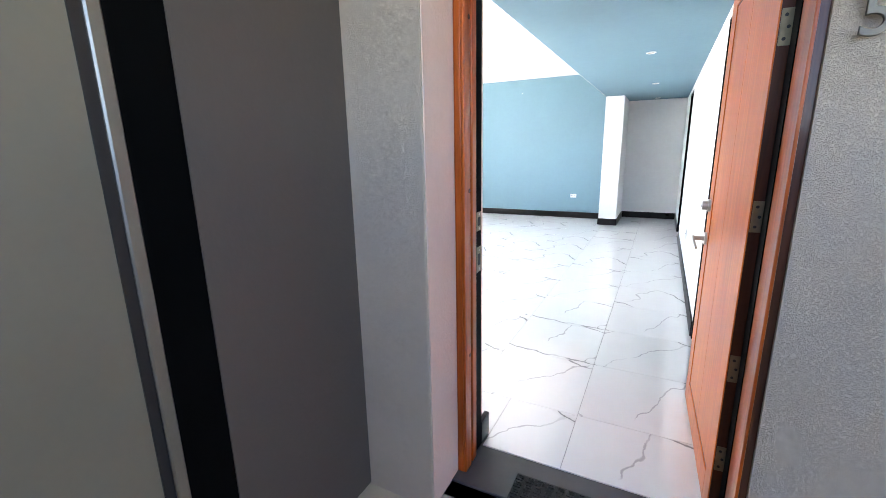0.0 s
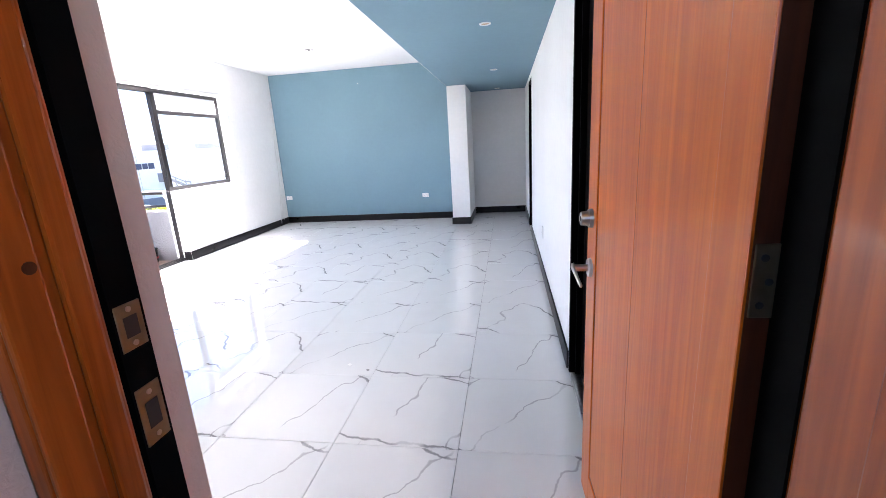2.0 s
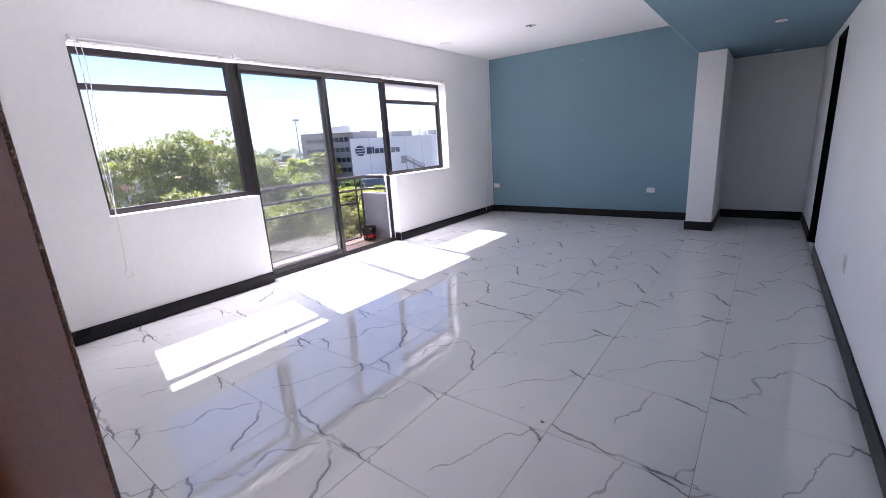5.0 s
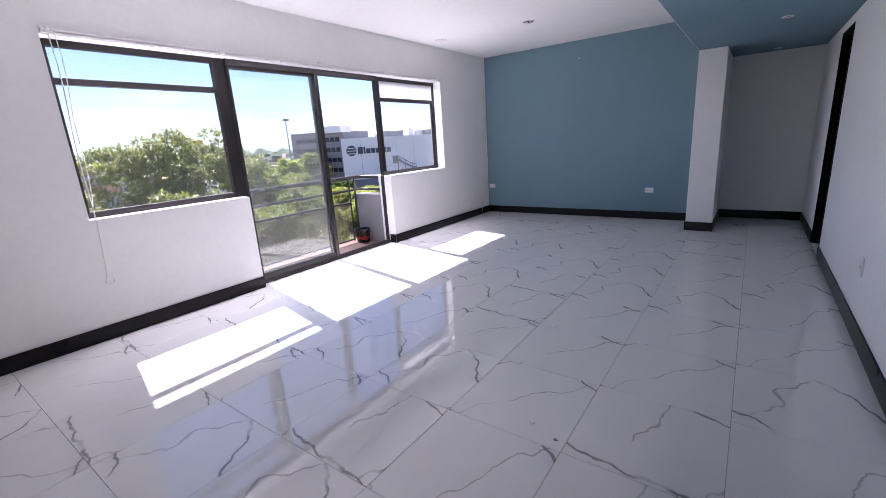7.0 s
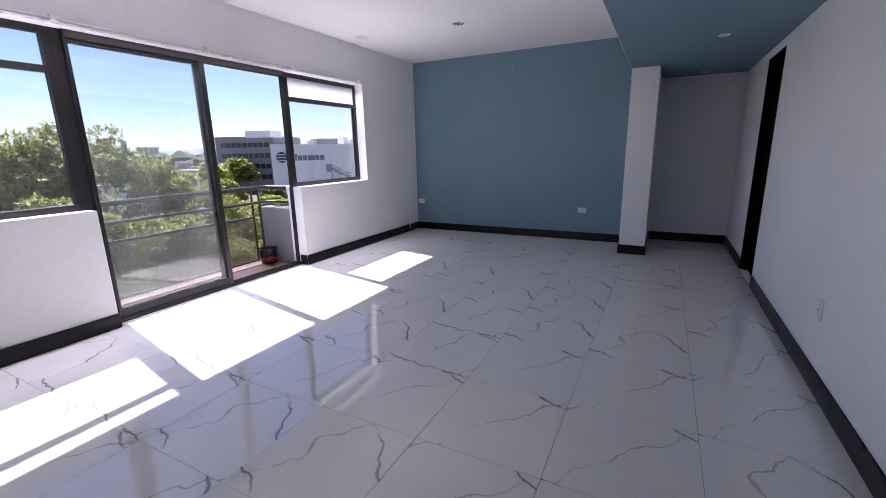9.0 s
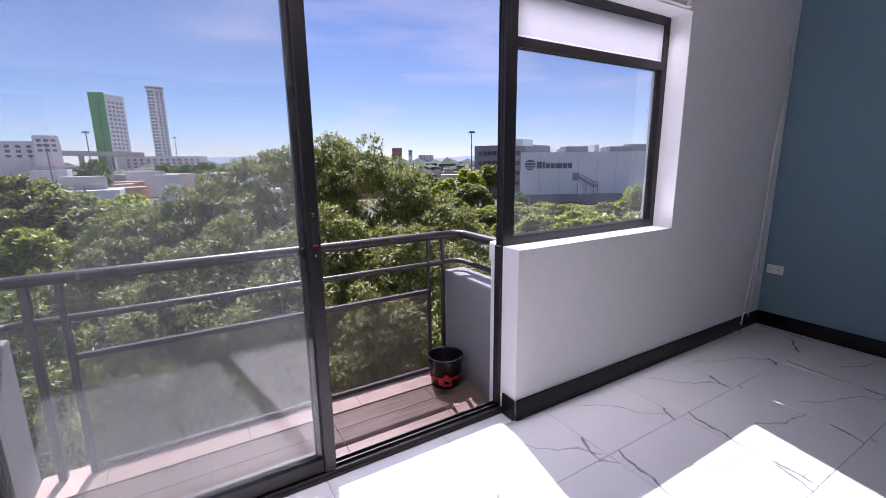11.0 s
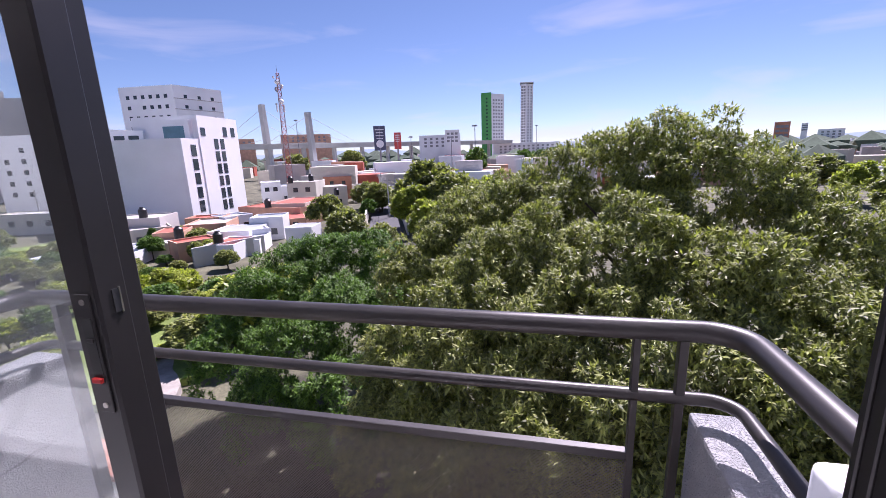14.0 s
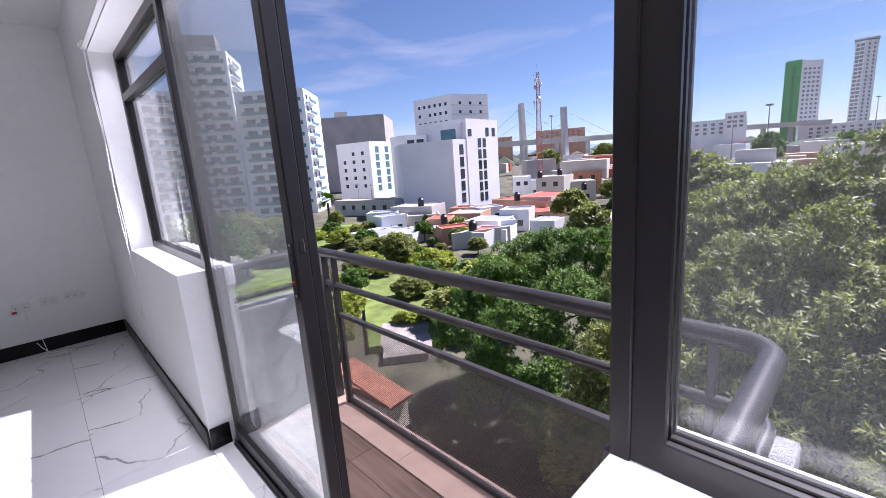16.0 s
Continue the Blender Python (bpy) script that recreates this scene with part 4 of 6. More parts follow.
rl = thing("balcony_railing", (BX, (BY0 + BY1) / 2, -0.022), "dark grey painted steel railing with a perforated lower panel", "railing")
o = Matrix.Translation(rl.location).inverted()


def rpart(nm, bm, mat, label="", smooth=False):
    ob = part(nm, bm, mat, rl, label, smooth)
    ob.matrix_parent_inverse = o
    return ob


def rail_line(z, rr, r=0.09):
    pts = [(XO + 0.006, BY0 - 0.03, z)]
    for i in range(7):
        a = i / 6 * math.pi / 2
        pts.append((BX + rr * (1 - math.sin(a)), BY0 - 0.03 + rr * (1 - math.cos(a)), z))
    for i in range(7):
        a = i / 6 * math.pi / 2
        pts.append((BX + rr * (1 - math.cos(a)), BY1 + 0.03 - rr * (1 - math.sin(a)), z))
    pts.append((XO + 0.006, BY1 + 0.03, z))
    return pts


rpart("handrail", tube(fresh(), rail_line(0.927, 0.09), 0.027, 16), RAIL, "", True)
rpart("middle_rail", tube(fresh(), rail_line(0.745, 0.07), 0.017, 12), RAIL, "", True)
for y0, y1, zb, hw in ((5.185, 5.203, -0.2, 0.012), (5.290, 5.312, -0.2, 0.012), (3.385, 3.41, -0.022, 0.02), (3.27, 3.30, -0.2, 0.02)):
    rpart("post", box(fresh(), BX - hw, BX + hw, y0, y1, zb, 0.91, 0.002), RAIL)
for z0, z1 in ((0.552, 0.577), (0.004, 0.026)):
    rpart("panel_rail", box(fresh(), BX - 0.013, BX + 0.013, 3.41, 5.186, z0, z1, 0.002), RAIL)
rpart("perforated_panel", box(fresh(), BX - 0.001, BX + 0.001, 3.41, 5.186, 0.026, 0.552), PERF, "dark perforated steel sheet")

bk = thing("bucket", (-5.235, 5.215, -0.022), "black plastic bucket with a red band and red tie", "bucket")
bm = fresh()
n = 32
prof = [(0.001, 0.004), (0.082, 0.004), (0.085, 0.0), (0.100, 0.235), (0.107, 0.238), (0.107, 0.250), (0.098, 0.250), (0.094, 0.235), (0.080, 0.012), (0.001, 0.012)]
rings = [[bm.verts.new((a * math.cos(2 * math.pi * i / n), a * math.sin(2 * math.pi * i / n), b)) for i in range(n)] for a, b in prof]
for p, q in zip(rings, rings[1:]):
    for i in range(n):
        bm.faces.new((p[i], p[(i + 1) % n], q[(i + 1) % n], q[i]))
bk.scale = (1.08, 1.08, 0.82)
part("body", bm, BUCKET, bk, "", True)
bm = fresh()
rings = [[bm.verts.new((a * math.cos(2 * math.pi * i / n), a * math.sin(2 * math.pi * i / n), b)) for i in range(n)] for a, b in ((0.093, 0.085), (0.0965, 0.087), (0.098, 0.108), (0.0945, 0.11))]
for p, q in zip(rings, rings[1:]):
    for i in range(n):
        bm.faces.new((p[i], p[(i + 1) % n], q[(i + 1) % n], q[i]))
part("band", bm, RED, bk, "red band", True)
bm = fresh()
for i in range(9):
    a = i * 1.1
    cyl(bm, (0.075 + 0.02 * math.cos(a), -0.05 + 0.035 * math.sin(a * 1.7), 0.06 + 0.008 * i), (0.115 + 0.02 * math.sin(a), -0.065 + 0.03 * math.cos(a), 0.075 + 0.007 * i), 0.010, 8)
part("tie", bm, RED, bk, "bunched red tie", True)


def scrap(x, y, r, mat, label, seed):
    """A thin crumpled bit lying on the floor."""
    g_ = random.Random(seed)
    bm = fresh()
    pts = [(r * g_.uniform(0.6, 1.2) * math.cos(a), r * g_.uniform(0.5, 1.0) * math.sin(a)) for a in (2 * math.pi * i / 9 for i in range(9))]
    lo_v = [bm.verts.new((a, b, 0.0)) for a, b in pts]
    hi_v = [bm.verts.new((a * 0.9, b * 0.9, g_.uniform(0.002, 0.006))) for a, b in pts]
    c = bm.verts.new((0, 0, 0.004))
    for i in range(9):
        j = (i + 1) % 9
        bm.faces.new((lo_v[i], lo_v[j], hi_v[j], hi_v[i]))
        bm.faces.new((hi_v[i], hi_v[j], c))
    bm.faces.new(lo_v[::-1])
    ob = part("paint_chip", bm, mat)
    ob.location = (x, y, 0.0005)
    return tagged(ob, label, "paint chip", "chips on the floor")


scrap(-1.38, 2.62, 0.016, PLASTIC, "small white paint chip on the tiles", 1)
scrap(-1.24, 2.56, 0.011, GROUT, "small dark grey chip on the tiles", 2)

# ---- outdoors ----
EYE = Vector((-4.4, 5.1, 1.38))
ZG = -11.0


def at_az(az, d, z=0.0):
    """A place outdoors: bearing from straight ahead of the balcony, positive to the north, and distance."""
    return Vector((EYE.x - d * math.cos(radians(az)), EYE.y + d * math.sin(radians(az)), z))


def at_el(el, d):
    return EYE.z + d * math.tan(radians(el))


LEAF = leaf_material("mango_leaf_green", (0.205, 0.24, 0.085), vary=0.65, gloss=0.5, back=0.30)
LEAFD = leaf_material("dark_ficus_leaf", (0.085, 0.17, 0.028), vary=0.6, gloss=0.55, back=0.25)
LEAFY = leaf_material("yellow_green_leaf", (0.29, 0.34, 0.065), vary=0.45, back=0.35)
LEAFO = leaf_material("orange_flower_leaf", (0.30, 0.09, 0.02))
BARK = material("grey_brown_bark", (0.07, 0.05, 0.035), 0.9, vary=0.3, scale=4, bump=0.5, bump_scale=20)
GRASS = material("grass_and_earth_ground", (0.13, 0.125, 0.075), 0.95, vary=0.6, scale=0.3, fine=0.5)
LAWN = material("bright_lawn", (0.20, 0.27, 0.055), 0.95, vary=0.4, scale=0.7, fine=0.5)
FIELD = material("dry_yellow_field", (0.21, 0.225, 0.07), 0.95, vary=0.4, scale=0.6, fine=0.3)
ASPH = material("asphalt", (0.07, 0.07, 0.075), 0.9, vary=0.2, scale=0.4)
BWHITE = material("white_facade_paint", (0.86, 0.86, 0.87), 0.8, vary=0.05, scale=0.15, fine=0.02)
BGREY = material("bare_concrete_facade", (0.46, 0.43, 0.41), 0.9, vary=0.14, scale=0.12)
BPALE = material("pale_grey_metal_cladding", (0.80, 0.80, 0.81), 0.6, vary=0.06, scale=0.1)
BDARK = material("dark_grey_facade", (0.24, 0.245, 0.26), 0.7, vary=0.15, scale=0.2)
BGREEN = material("green_facade_panels", (0.08, 0.38, 0.09), 0.6, vary=0.1, scale=0.2)
BTERRA = material("terracotta_wall", (0.60, 0.35, 0.24), 0.9, vary=0.15, scale=0.4)
BORANGE = material("orange_red_wall", (0.52, 0.23, 0.14), 0.85, vary=0.15, scale=0.3)
BCREAM = material("cream_wall", (0.62, 0.57, 0.48), 0.85, vary=0.1, scale=0.3)
ROOFR = material("red_flat_roof_paint", (0.42, 0.10, 0.065), 0.85, vary=0.25, scale=0.5)
ROOFG = material("grey_flat_roof", (0.42, 0.40, 0.38), 0.9, vary=0.3, scale=0.4)
ROOFM = material("sheet_metal_roof", (0.42, 0.44, 0.48), 0.45, metal=0.3, vary=0.15, scale=0.4)
CLAY = material("clay_roof_tile", (0.42, 0.18, 0.11), 0.85, vary=0.3, scale=2)
WIN = material("dark_window_glass", (0.03, 0.04, 0.05), 0.12, vary=0.4, scale=0.5)
WINB = material("bluish_balcony_glass", (0.10, 0.22, 0.27), 0.15, vary=0.2, scale=0.5)
CONC = material("light_concrete", (0.52, 0.51, 0.49), 0.85, vary=0.1, scale=0.2)
LATT = material("galvanised_mast_paint", (0.33, 0.27, 0.27), 0.6, metal=0.3, vary=0.2, scale=0.3)
SIGN = material("sign_dark_blue_grey", (0.06, 0.07, 0.12), 0.6)
SIGNW = material("sign_white", (0.7, 0.7, 0.72), 0.6)
SIGNR = material("sign_red", (0.45, 0.05, 0.04), 0.6)
YARD = material("worn_concrete_yard", (0.40, 0.36, 0.32), 0.9, vary=0.35, scale=0.8, fine=0.3)
TANK = material("black_water_tank_plastic", (0.02, 0.02, 0.022), 0.4)
# distance haze is mixed into the base colour of far hills and woods
HILL = material("haze_tinted_far_hill", (0.20, 0.26, 0.34), 1.0, vary=0.08, scale=0.002)
FARV = material("haze_tinted_far_trees", (0.10, 0.14, 0.09), 1.0, vary=0.4, scale=0.03, fine=0.3)

# the ground, one sheet with a slightly uneven surface near the house
gx = [-4500, -1500, -600, -300, -150, -90, -60, -40, -30, -20, -12, -4.97, 60, 600, 4500]
gy = [-4500, -1500, -600, -300, -150, -80, -50, -30, -15, 0, 15, 30, 50, 80, 150, 300, 600, 1500, 4500]
bm = fresh()
vv = [[bm.verts.new((x, y, ZG + 0.25 * noise.noise(Vector((x * 0.11, y * 0.11, 0))))) for y in gy] for x in gx]
for i in range(len(gx) - 1):
    for j in range(len(gy) - 1):
        bm.faces.new((vv[i][j], vv[i + 1][j], vv[i + 1][j + 1], vv[i][j + 1]))
structure("ground", bm, GRASS, "grass and bare earth around the houses", "ground")


def patch(name, corners, mat, label, z=0.35, kind="structure"):
    """A flat field or paving with rounded-off, uneven borders."""
    bm = fresh()
    n = len(corners)
    ring = []
    for i in range(n):
        a, b = Vector(corners[i]), Vector(corners[(i + 1) % n])
        for k in range(5):
            p = a.lerp(b, k / 5)
            ring.append((p.x + 0.35 * noise.noise(p * 0.7), p.y + 0.35 * noise.noise(p * 0.7 + Vector((9, 9, 0)))))
    top = [bm.verts.new((x, y, ZG + z)) for x, y in ring]
    low = [bm.verts.new((x, y, ZG - 0.4)) for x, y in ring]
    bm.faces.new(top)
    for i in range(len(ring)):
        j = (i + 1) % len(ring)
        bm.faces.new((top[i], low[i], low[j], top[j]))
    return structure(name, bm, mat, label, name)


def quad(az0, az1, d0, d1):
    return [at_az(az0, d0), at_az(az1, d0), at_az(az1, d1), at_az(az0, d1)]


patch("lawn", quad(-58, -44, 27, 46), LAWN, "bright green garden lawn", 0.36)
patch("lawn", quad(-66, -54, 70, 95), LAWN, "bright green lawn beyond the sheds", 0.36)
patch("lawn", quad(-82, -64, 30, 66), LAWN, "green garden lawn", 0.37)
patch("field", quad(33, 58, 36, 54), FIELD, "dry yellow green meadow", 0.36)
patch("road", [at_az(-24, 60), at_az(-19, 60), at_az(-20.5, 190), at_az(-22.5, 190)], ASPH, "grey street between walls and gardens", 0.38)
patch("pavement", quad(-56, -49, 25, 31), YARD, "pale concrete yard", 0.39)


# ---- trees ----
def crown_mesh(name, blobs, sprigs, size, seed, mat, per=8, aspect=0.28, clump=0.16):
    """Leaves as single diamonds on drooping sprigs, gathered into clumps over a few uneven lobes."""
    g = np.random.default_rng(seed)
    bl = np.array(blobs, float)
    wts = (bl[:, 3] * bl[:, 4] + bl[:, 3] * bl[:, 5]) ** 1.0
    cl_c, cl_r = [], []
    for b in bl:
        k = 70
        v = g.normal(size=(k, 3))
        v /= np.linalg.norm(v, axis=1)[:, None]
        v[:, 2] = np.where(v[:, 2] < -0.55, -v[:, 2], v[:, 2])
        f = g.uniform(0.62, 0.92, (k, 1))
        cl_c.append(b[:3] + v * b[3:] * f)
        cl_r.append(g.uniform(0.65, 1.25, k) * clump * b[3:].mean())
    cc, rr = np.concatenate(cl_c), np.concatenate(cl_r)
    pick = g.choice(len(cc), sprigs, p=rr ** 2 / (rr ** 2).sum())
    v = g.normal(size=(sprigs, 3))
    v[:, 2] += 0.6
    v /= np.linalg.norm(v, axis=1)[:, None]
    pos = cc[pick] + v * (rr[pick] * g.uniform(0.6, 1.05, sprigs) ** 0.4)[:, None] * np.array([1, 1, 0.85])
    base = np.repeat(pos, per, axis=0) + g.normal(scale=size * 0.10, size=(sprigs * per, 3))
    out = np.repeat(v, per, axis=0)
    d = out * 0.35 + g.normal(scale=0.6, size=out.shape) + np.array([0, 0, -0.42])
    d /= np.linalg.norm(d, axis=1)[:, None]
    up = g.normal(scale=0.25, size=out.shape) + out * 0.5 + np.array([0, 0, 0.9])
    s = np.cross(d, up)
    s /= np.linalg.norm(s, axis=1)[:, None] + 1e-9
    L = (size * g.uniform(0.65, 1.3, len(base)))[:, None]
    W = L * aspect
    mid = base + d * L * 0.45
    n = len(base)
    co = np.empty((n, 4, 3))
    co[:, 0], co[:, 1], co[:, 2], co[:, 3] = base, mid + s * W / 2, base + d * L, mid - s * W / 2
    me = bpy.data.meshes.new(name)
    me.vertices.add(n * 4)
    me.vertices.foreach_set("co", co.reshape(-1).astype(np.float32))
    me.loops.add(n * 4)
    me.loops.foreach_set("vertex_index", np.arange(n * 4, dtype=np.int32))
    me.polygons.add(n)
    me.polygons.foreach_set("loop_start", np.arange(0, n * 4, 4, dtype=np.int32))
    me.update(calc_edges=True)
    me.materials.append(mat)
    return me


def trunk_mesh(height, r, limbs, spread, seed, z_split=0.45):
    g = random.Random(seed)
    bm = fresh()
    pts = [(g.uniform(-0.1, 0.1) * i * r, g.uniform(-0.1, 0.1) * i * r, height * i / 6) for i in range(7)]
    rings = []
    for i, p in enumerate(pts):
        rad = r * (1.25 if i == 0 else 1) * (1 - 0.11 * i)
        rings.append([bm.verts.new((p[0] + rad * math.cos(a), p[1] + rad * math.sin(a), p[2])) for a in (2 * math.pi * j / 10 for j in range(10))])
    for a, b in zip(rings, rings[1:]):
        for j in range(10):
            bm.faces.new((a[j], a[(j + 1) % 10], b[(j + 1) % 10], b[j]))
    for k in range(limbs):
        z0 = height * g.uniform(z_split, 0.95)
        a = 2 * math.pi * k / limbs + g.uniform(-0.4, 0.4)
        e = Vector((math.cos(a) * spread * g.uniform(0.5, 1), math.sin(a) * spread * g.uniform(0.5, 1), z0 + height * g.uniform(0.2, 0.5)))
        m = Vector((e.x * 0.4, e.y * 0.4, z0 + (e.z - z0) * 0.6))
        cyl(bm, (0, 0, z0), m, r * 0.42, 8, r * 0.3)
        cyl(bm, m, e, r * 0.3, 8, r * 0.08)
    return bm


def tree(name, base, blobs, sprigs, size, seed, mat, label, height, r, limbs=6, spread=3.0, group=""):
    """blobs are given from the trunk's foot."""
    t = thing(name, base, label, "tree", group)
    part("trunk", trunk_mesh(height, r, limbs, spread, seed), BARK, t, "", True)
    c = new("crown", crown_mesh("crown", blobs, sprigs, size, seed, mat))
    c.parent = t
    return t


def lobes(base, specs):
    """Crown lobes from bearings: (bearing, distance, elevation of its top, radius, height factor)."""
    out = []
    for az, d, el, r, hf in specs:
        p = at_az(az, d)
        zt = at_el(el, d)
        rz = r * hf
        out.append((p.x - base[0], p.y - base[1], zt - rz - base[2], r, r, rz))
    return out


b1 = at_az(13, 15.5, ZG)
tree("mango_tree", b1, lobes(b1, [
    (14.5, 15.5, 5.2, 2.6, 1.25), (9.5, 15.8, 3.4, 2.2, 1.2), (5.5, 17.0, 2.3, 1.7, 1.3), (20, 15.0, 2.6, 2.3, 1.2), (26.5, 14.5, -2.6, 2.4, 1.2), (31, 13.5, -6.5, 2.0, 1.2),
    (10.0, 12.0, -5.6, 2.1, 1.2), (18, 11.5, -7.0, 2.2, 1.3), (26, 11.0, -9.5, 2.0, 1.4), (14, 10.0, -14.0, 2.2, 1.5), (23, 9.5, -17, 1.9, 1.6), (31, 11, -14, 2.0, 1.5), (5, 10.5, -13.0, 2.0, 1.5), (10, 8.5, -24, 1.9, 1.9), (20, 8.5, -27, 1.9, 1.9), (30, 9, -25, 1.9, 1.9), (2, 9, -26, 1.9, 1.8), (37, 10.5, -20, 1.7, 1.6), (14, 8, -36, 1.9, 1.8), (27, 8, -38, 1.9, 1.8)]),
     50000, 0.15, 3, LEAF, "large leafy mango like tree close to the balcony", 7.6, 0.32, 9, 2.6, "broad trees before the balcony")
b2 = at_az(-5, 15.5, ZG)
tree("mango_tree", b2, lobes(b2, [
    (0.5, 16.5, -0.4, 2.4, 1.2), (-3.8, 16.5, -1.6, 2.3, 1.2), (-8, 16.0, -3.6, 2.3, 1.2), (-13, 15.5, -6.0, 2.2, 1.2), (-17.5, 14.5, -10.5, 2.0, 1.2),
    (-1, 12.5, -6.5, 2.0, 1.3), (-7, 12.0, -9.5, 2.1, 1.4), (-13, 11.5, -14, 2.0, 1.4), (-4, 10.0, -16, 2.1, 1.5), (-14, 10.0, -22, 1.8, 1.5), (-20, 12.0, -20, 1.8, 1.5), (-6, 8.5, -27, 1.9, 1.8), (-15, 9, -32, 1.7, 1.7), (0, 8, -38, 1.8, 1.7), (-24, 11, -30, 1.7, 1.5), (-10, 8, -42, 1.7, 1.6)]),
     44000, 0.15, 5, LEAF, "large leafy mango like tree with a yellowish green crown", 6.8, 0.30, 9, 2.6, "broad trees before the balcony")
b3 = at_az(-31, 22, ZG)
tree("ficus_tree", b3, lobes(b3, [
    (-34.5, 23, -9.6, 2.6, 1.1), (-30, 24, -8.9, 2.5, 1.15), (-25.5, 24, -8.6, 2.6, 1.2), (-22, 23, -10.5, 2.2, 1.2), (-39, 21.5, -13.0, 2.4, 1.1), (-43.5, 20.0, -19.0, 2.0, 1.1),
    (-28, 19, -15, 2.5, 1.2), (-35, 18, -18, 2.4, 1.2), (-22, 18, -17, 2.2, 1.2), (-40, 17.5, -25, 1.9, 1.2), (-30, 15.5, -25, 2.0, 1.3), (-23, 15, -27, 1.8, 1.3)]),
     22000, 0.18, 7, LEAFD, "dense dark green ficus like tree beside the garden", 5.6, 0.3, 8, 2.0)

# garden shrubs and smaller trees: one model of each kind, then copies
SMALL = [(0, 0, 3.6, 2.0, 2.0, 1.7), (1.1, 0.5, 2.8, 1.5, 1.5, 1.3), (-1.0, -0.6, 2.9, 1.5, 1.4, 1.3), (0.2, -1.2, 2.4, 1.3, 1.3, 1.1)]
ref = {}
for key, mat, lab in (("g", LEAF, "rounded olive green garden tree"), ("d", LEAFD, "rounded dark green garden tree"), ("y", LEAFY, "yellowish green garden tree"), ("o", LEAFO, "garden shrub with orange flowers")):
    me_c = crown_mesh("crown", SMALL, 1900, 0.36, 21 + ord(key), mat, aspect=0.45)
    me_t = finish("trunk", trunk_mesh(3.2, 0.14, 5, 1.2, 31), BARK)
    ref[key] = (me_c, me_t, lab)
rng = random.Random(11)


def small_tree(key, az, d, el_top, width=1.0, group="garden trees"):
    """A tree whose top shows at an elevation; its size follows from that."""
    me_c, me_t, lab = ref[key]
    h = at_el(el_top, d) - ZG
    s = max(0.25, h / 5.3)
    t = thing("garden_tree", at_az(az, d, ZG), lab, "tree", group)
    t.scale = (s * width, s * width, s)
    t.rotation_euler = (0, 0, rng.uniform(0, 6.28))
    for nm, me in (("trunk", me_t), ("crown", me_c)):
        o_ = new(nm, me)
        o_.parent = t


for a in [("g", -52.8, 50, -9.0, 1.1), ("y", -48.2, 46, -11.5, 1.3), ("d", -48.5, 76, -6.9, 0.6), ("g", -44.6, 60, -9.0, 0.9), ("y", -51, 42, -13.5, 1.5), ("o", -49.3, 42, -14.0, 1.4), ("g", -46, 40, -14.5, 1.4),
          ("y", -55, 46, -13, 1.5), ("y", -44.5, 36, -15, 1.3), ("y", -37.5, 30, -13, 1.5), ("g", -40, 36, -14, 1.3),
          ("g", -15.3, 72, -0.9, 1.15), ("g", -12, 66, -2.6, 1.2), ("y", -17.5, 66, -4.0, 1.0), ("g", -9.5, 60, -4.0, 1.3), ("y", -7.5, 64, -3.2, 1.3), ("d", -23.5, 84, -5.5, 1.0), ("g", -19, 88, -4.8, 1.0), ("d", -31.5, 150, -3.2, 1.4),
          ("d", -27, 130, -3.5, 1.0), ("d", 40.6, 95, -4.2, 1.25), ("g", 43, 68, -7.2, 1.5), ("y", 45, 62, -8.0, 1.5), ("g", 46.6, 70, -5.8, 1.5), ("g", 49, 66, -6.2, 1.4), ("y", 50.6, 60, -7.6, 1.5), ("g", 52.8, 70, -5.4, 1.5),
          ("y", 56.2, 68, -3.1, 0.9), ("g", 58.5, 66, -5.8, 1.5), ("d", 60.5, 62, -5.2, 1.5), ("d", 48, 58, -8.8, 1.6), ("d", 54.2, 60, -7.5, 1.6), ("g", 62.5, 64, -4.5, 1.5), ("g", 42, 56, -9.5, 1.5), ("y", 57, 56, -9, 1.5),
          ("y", 38.5, 60, -8.5, 1.5), ("g", 36.5, 66, -6.5, 1.4), ("g", 34.5, 90, -3.0, 1.3), ("y", 31, 110, -2.2, 1.2), ("g", 28, 120, -1.5, 1.3), ("y", 34, 140, -1.0, 1.4), ("g", 37, 150, -0.5, 1.4),
          ("d", -66, 60, -6, 1.0), ("g", -72, 55, -4.5, 1.2), ("g", -69, 62, -5.5, 1.2), ("d", -77, 48, -4.0, 1.2), ("g", -60.5, 88, -5.4, 0.9),
          ("d", -2.5, 210, 0.1, 1.0), ("d", -0.5, 190, 0.0, 1.3), ("d", 1.5, 200, 0.2, 1.2), ("d", -8.8, 170, 0.6, 0.8), ("g", -25, 260, 0.8, 1.0), ("g", -32, 250, 0.6, 1.2)]:
    small_tree(*a)

gw = random.Random(4)
for k in range(46):
    a_ = gw.uniform(36.5, 66)
    d_ = gw.uniform(50, 92)
    small_tree(gw.choice("ygyyg"), a_, d_, gw.uniform(-7.8, -6.2) + (d_ - 60) * 0.035, gw.uniform(1.3, 1.9), "wood before the cinema")
for k in range(70):
    a_ = gw.uniform(-64, -40)
    d_ = gw.uniform(27, 82)
    small_tree(gw.choice("gydg"), a_, d_, -math.degrees(math.atan((12.4 - gw.uniform(0.8, 3.2)) / d_)), gw.uniform(1.2, 1.8), "garden shrubs")
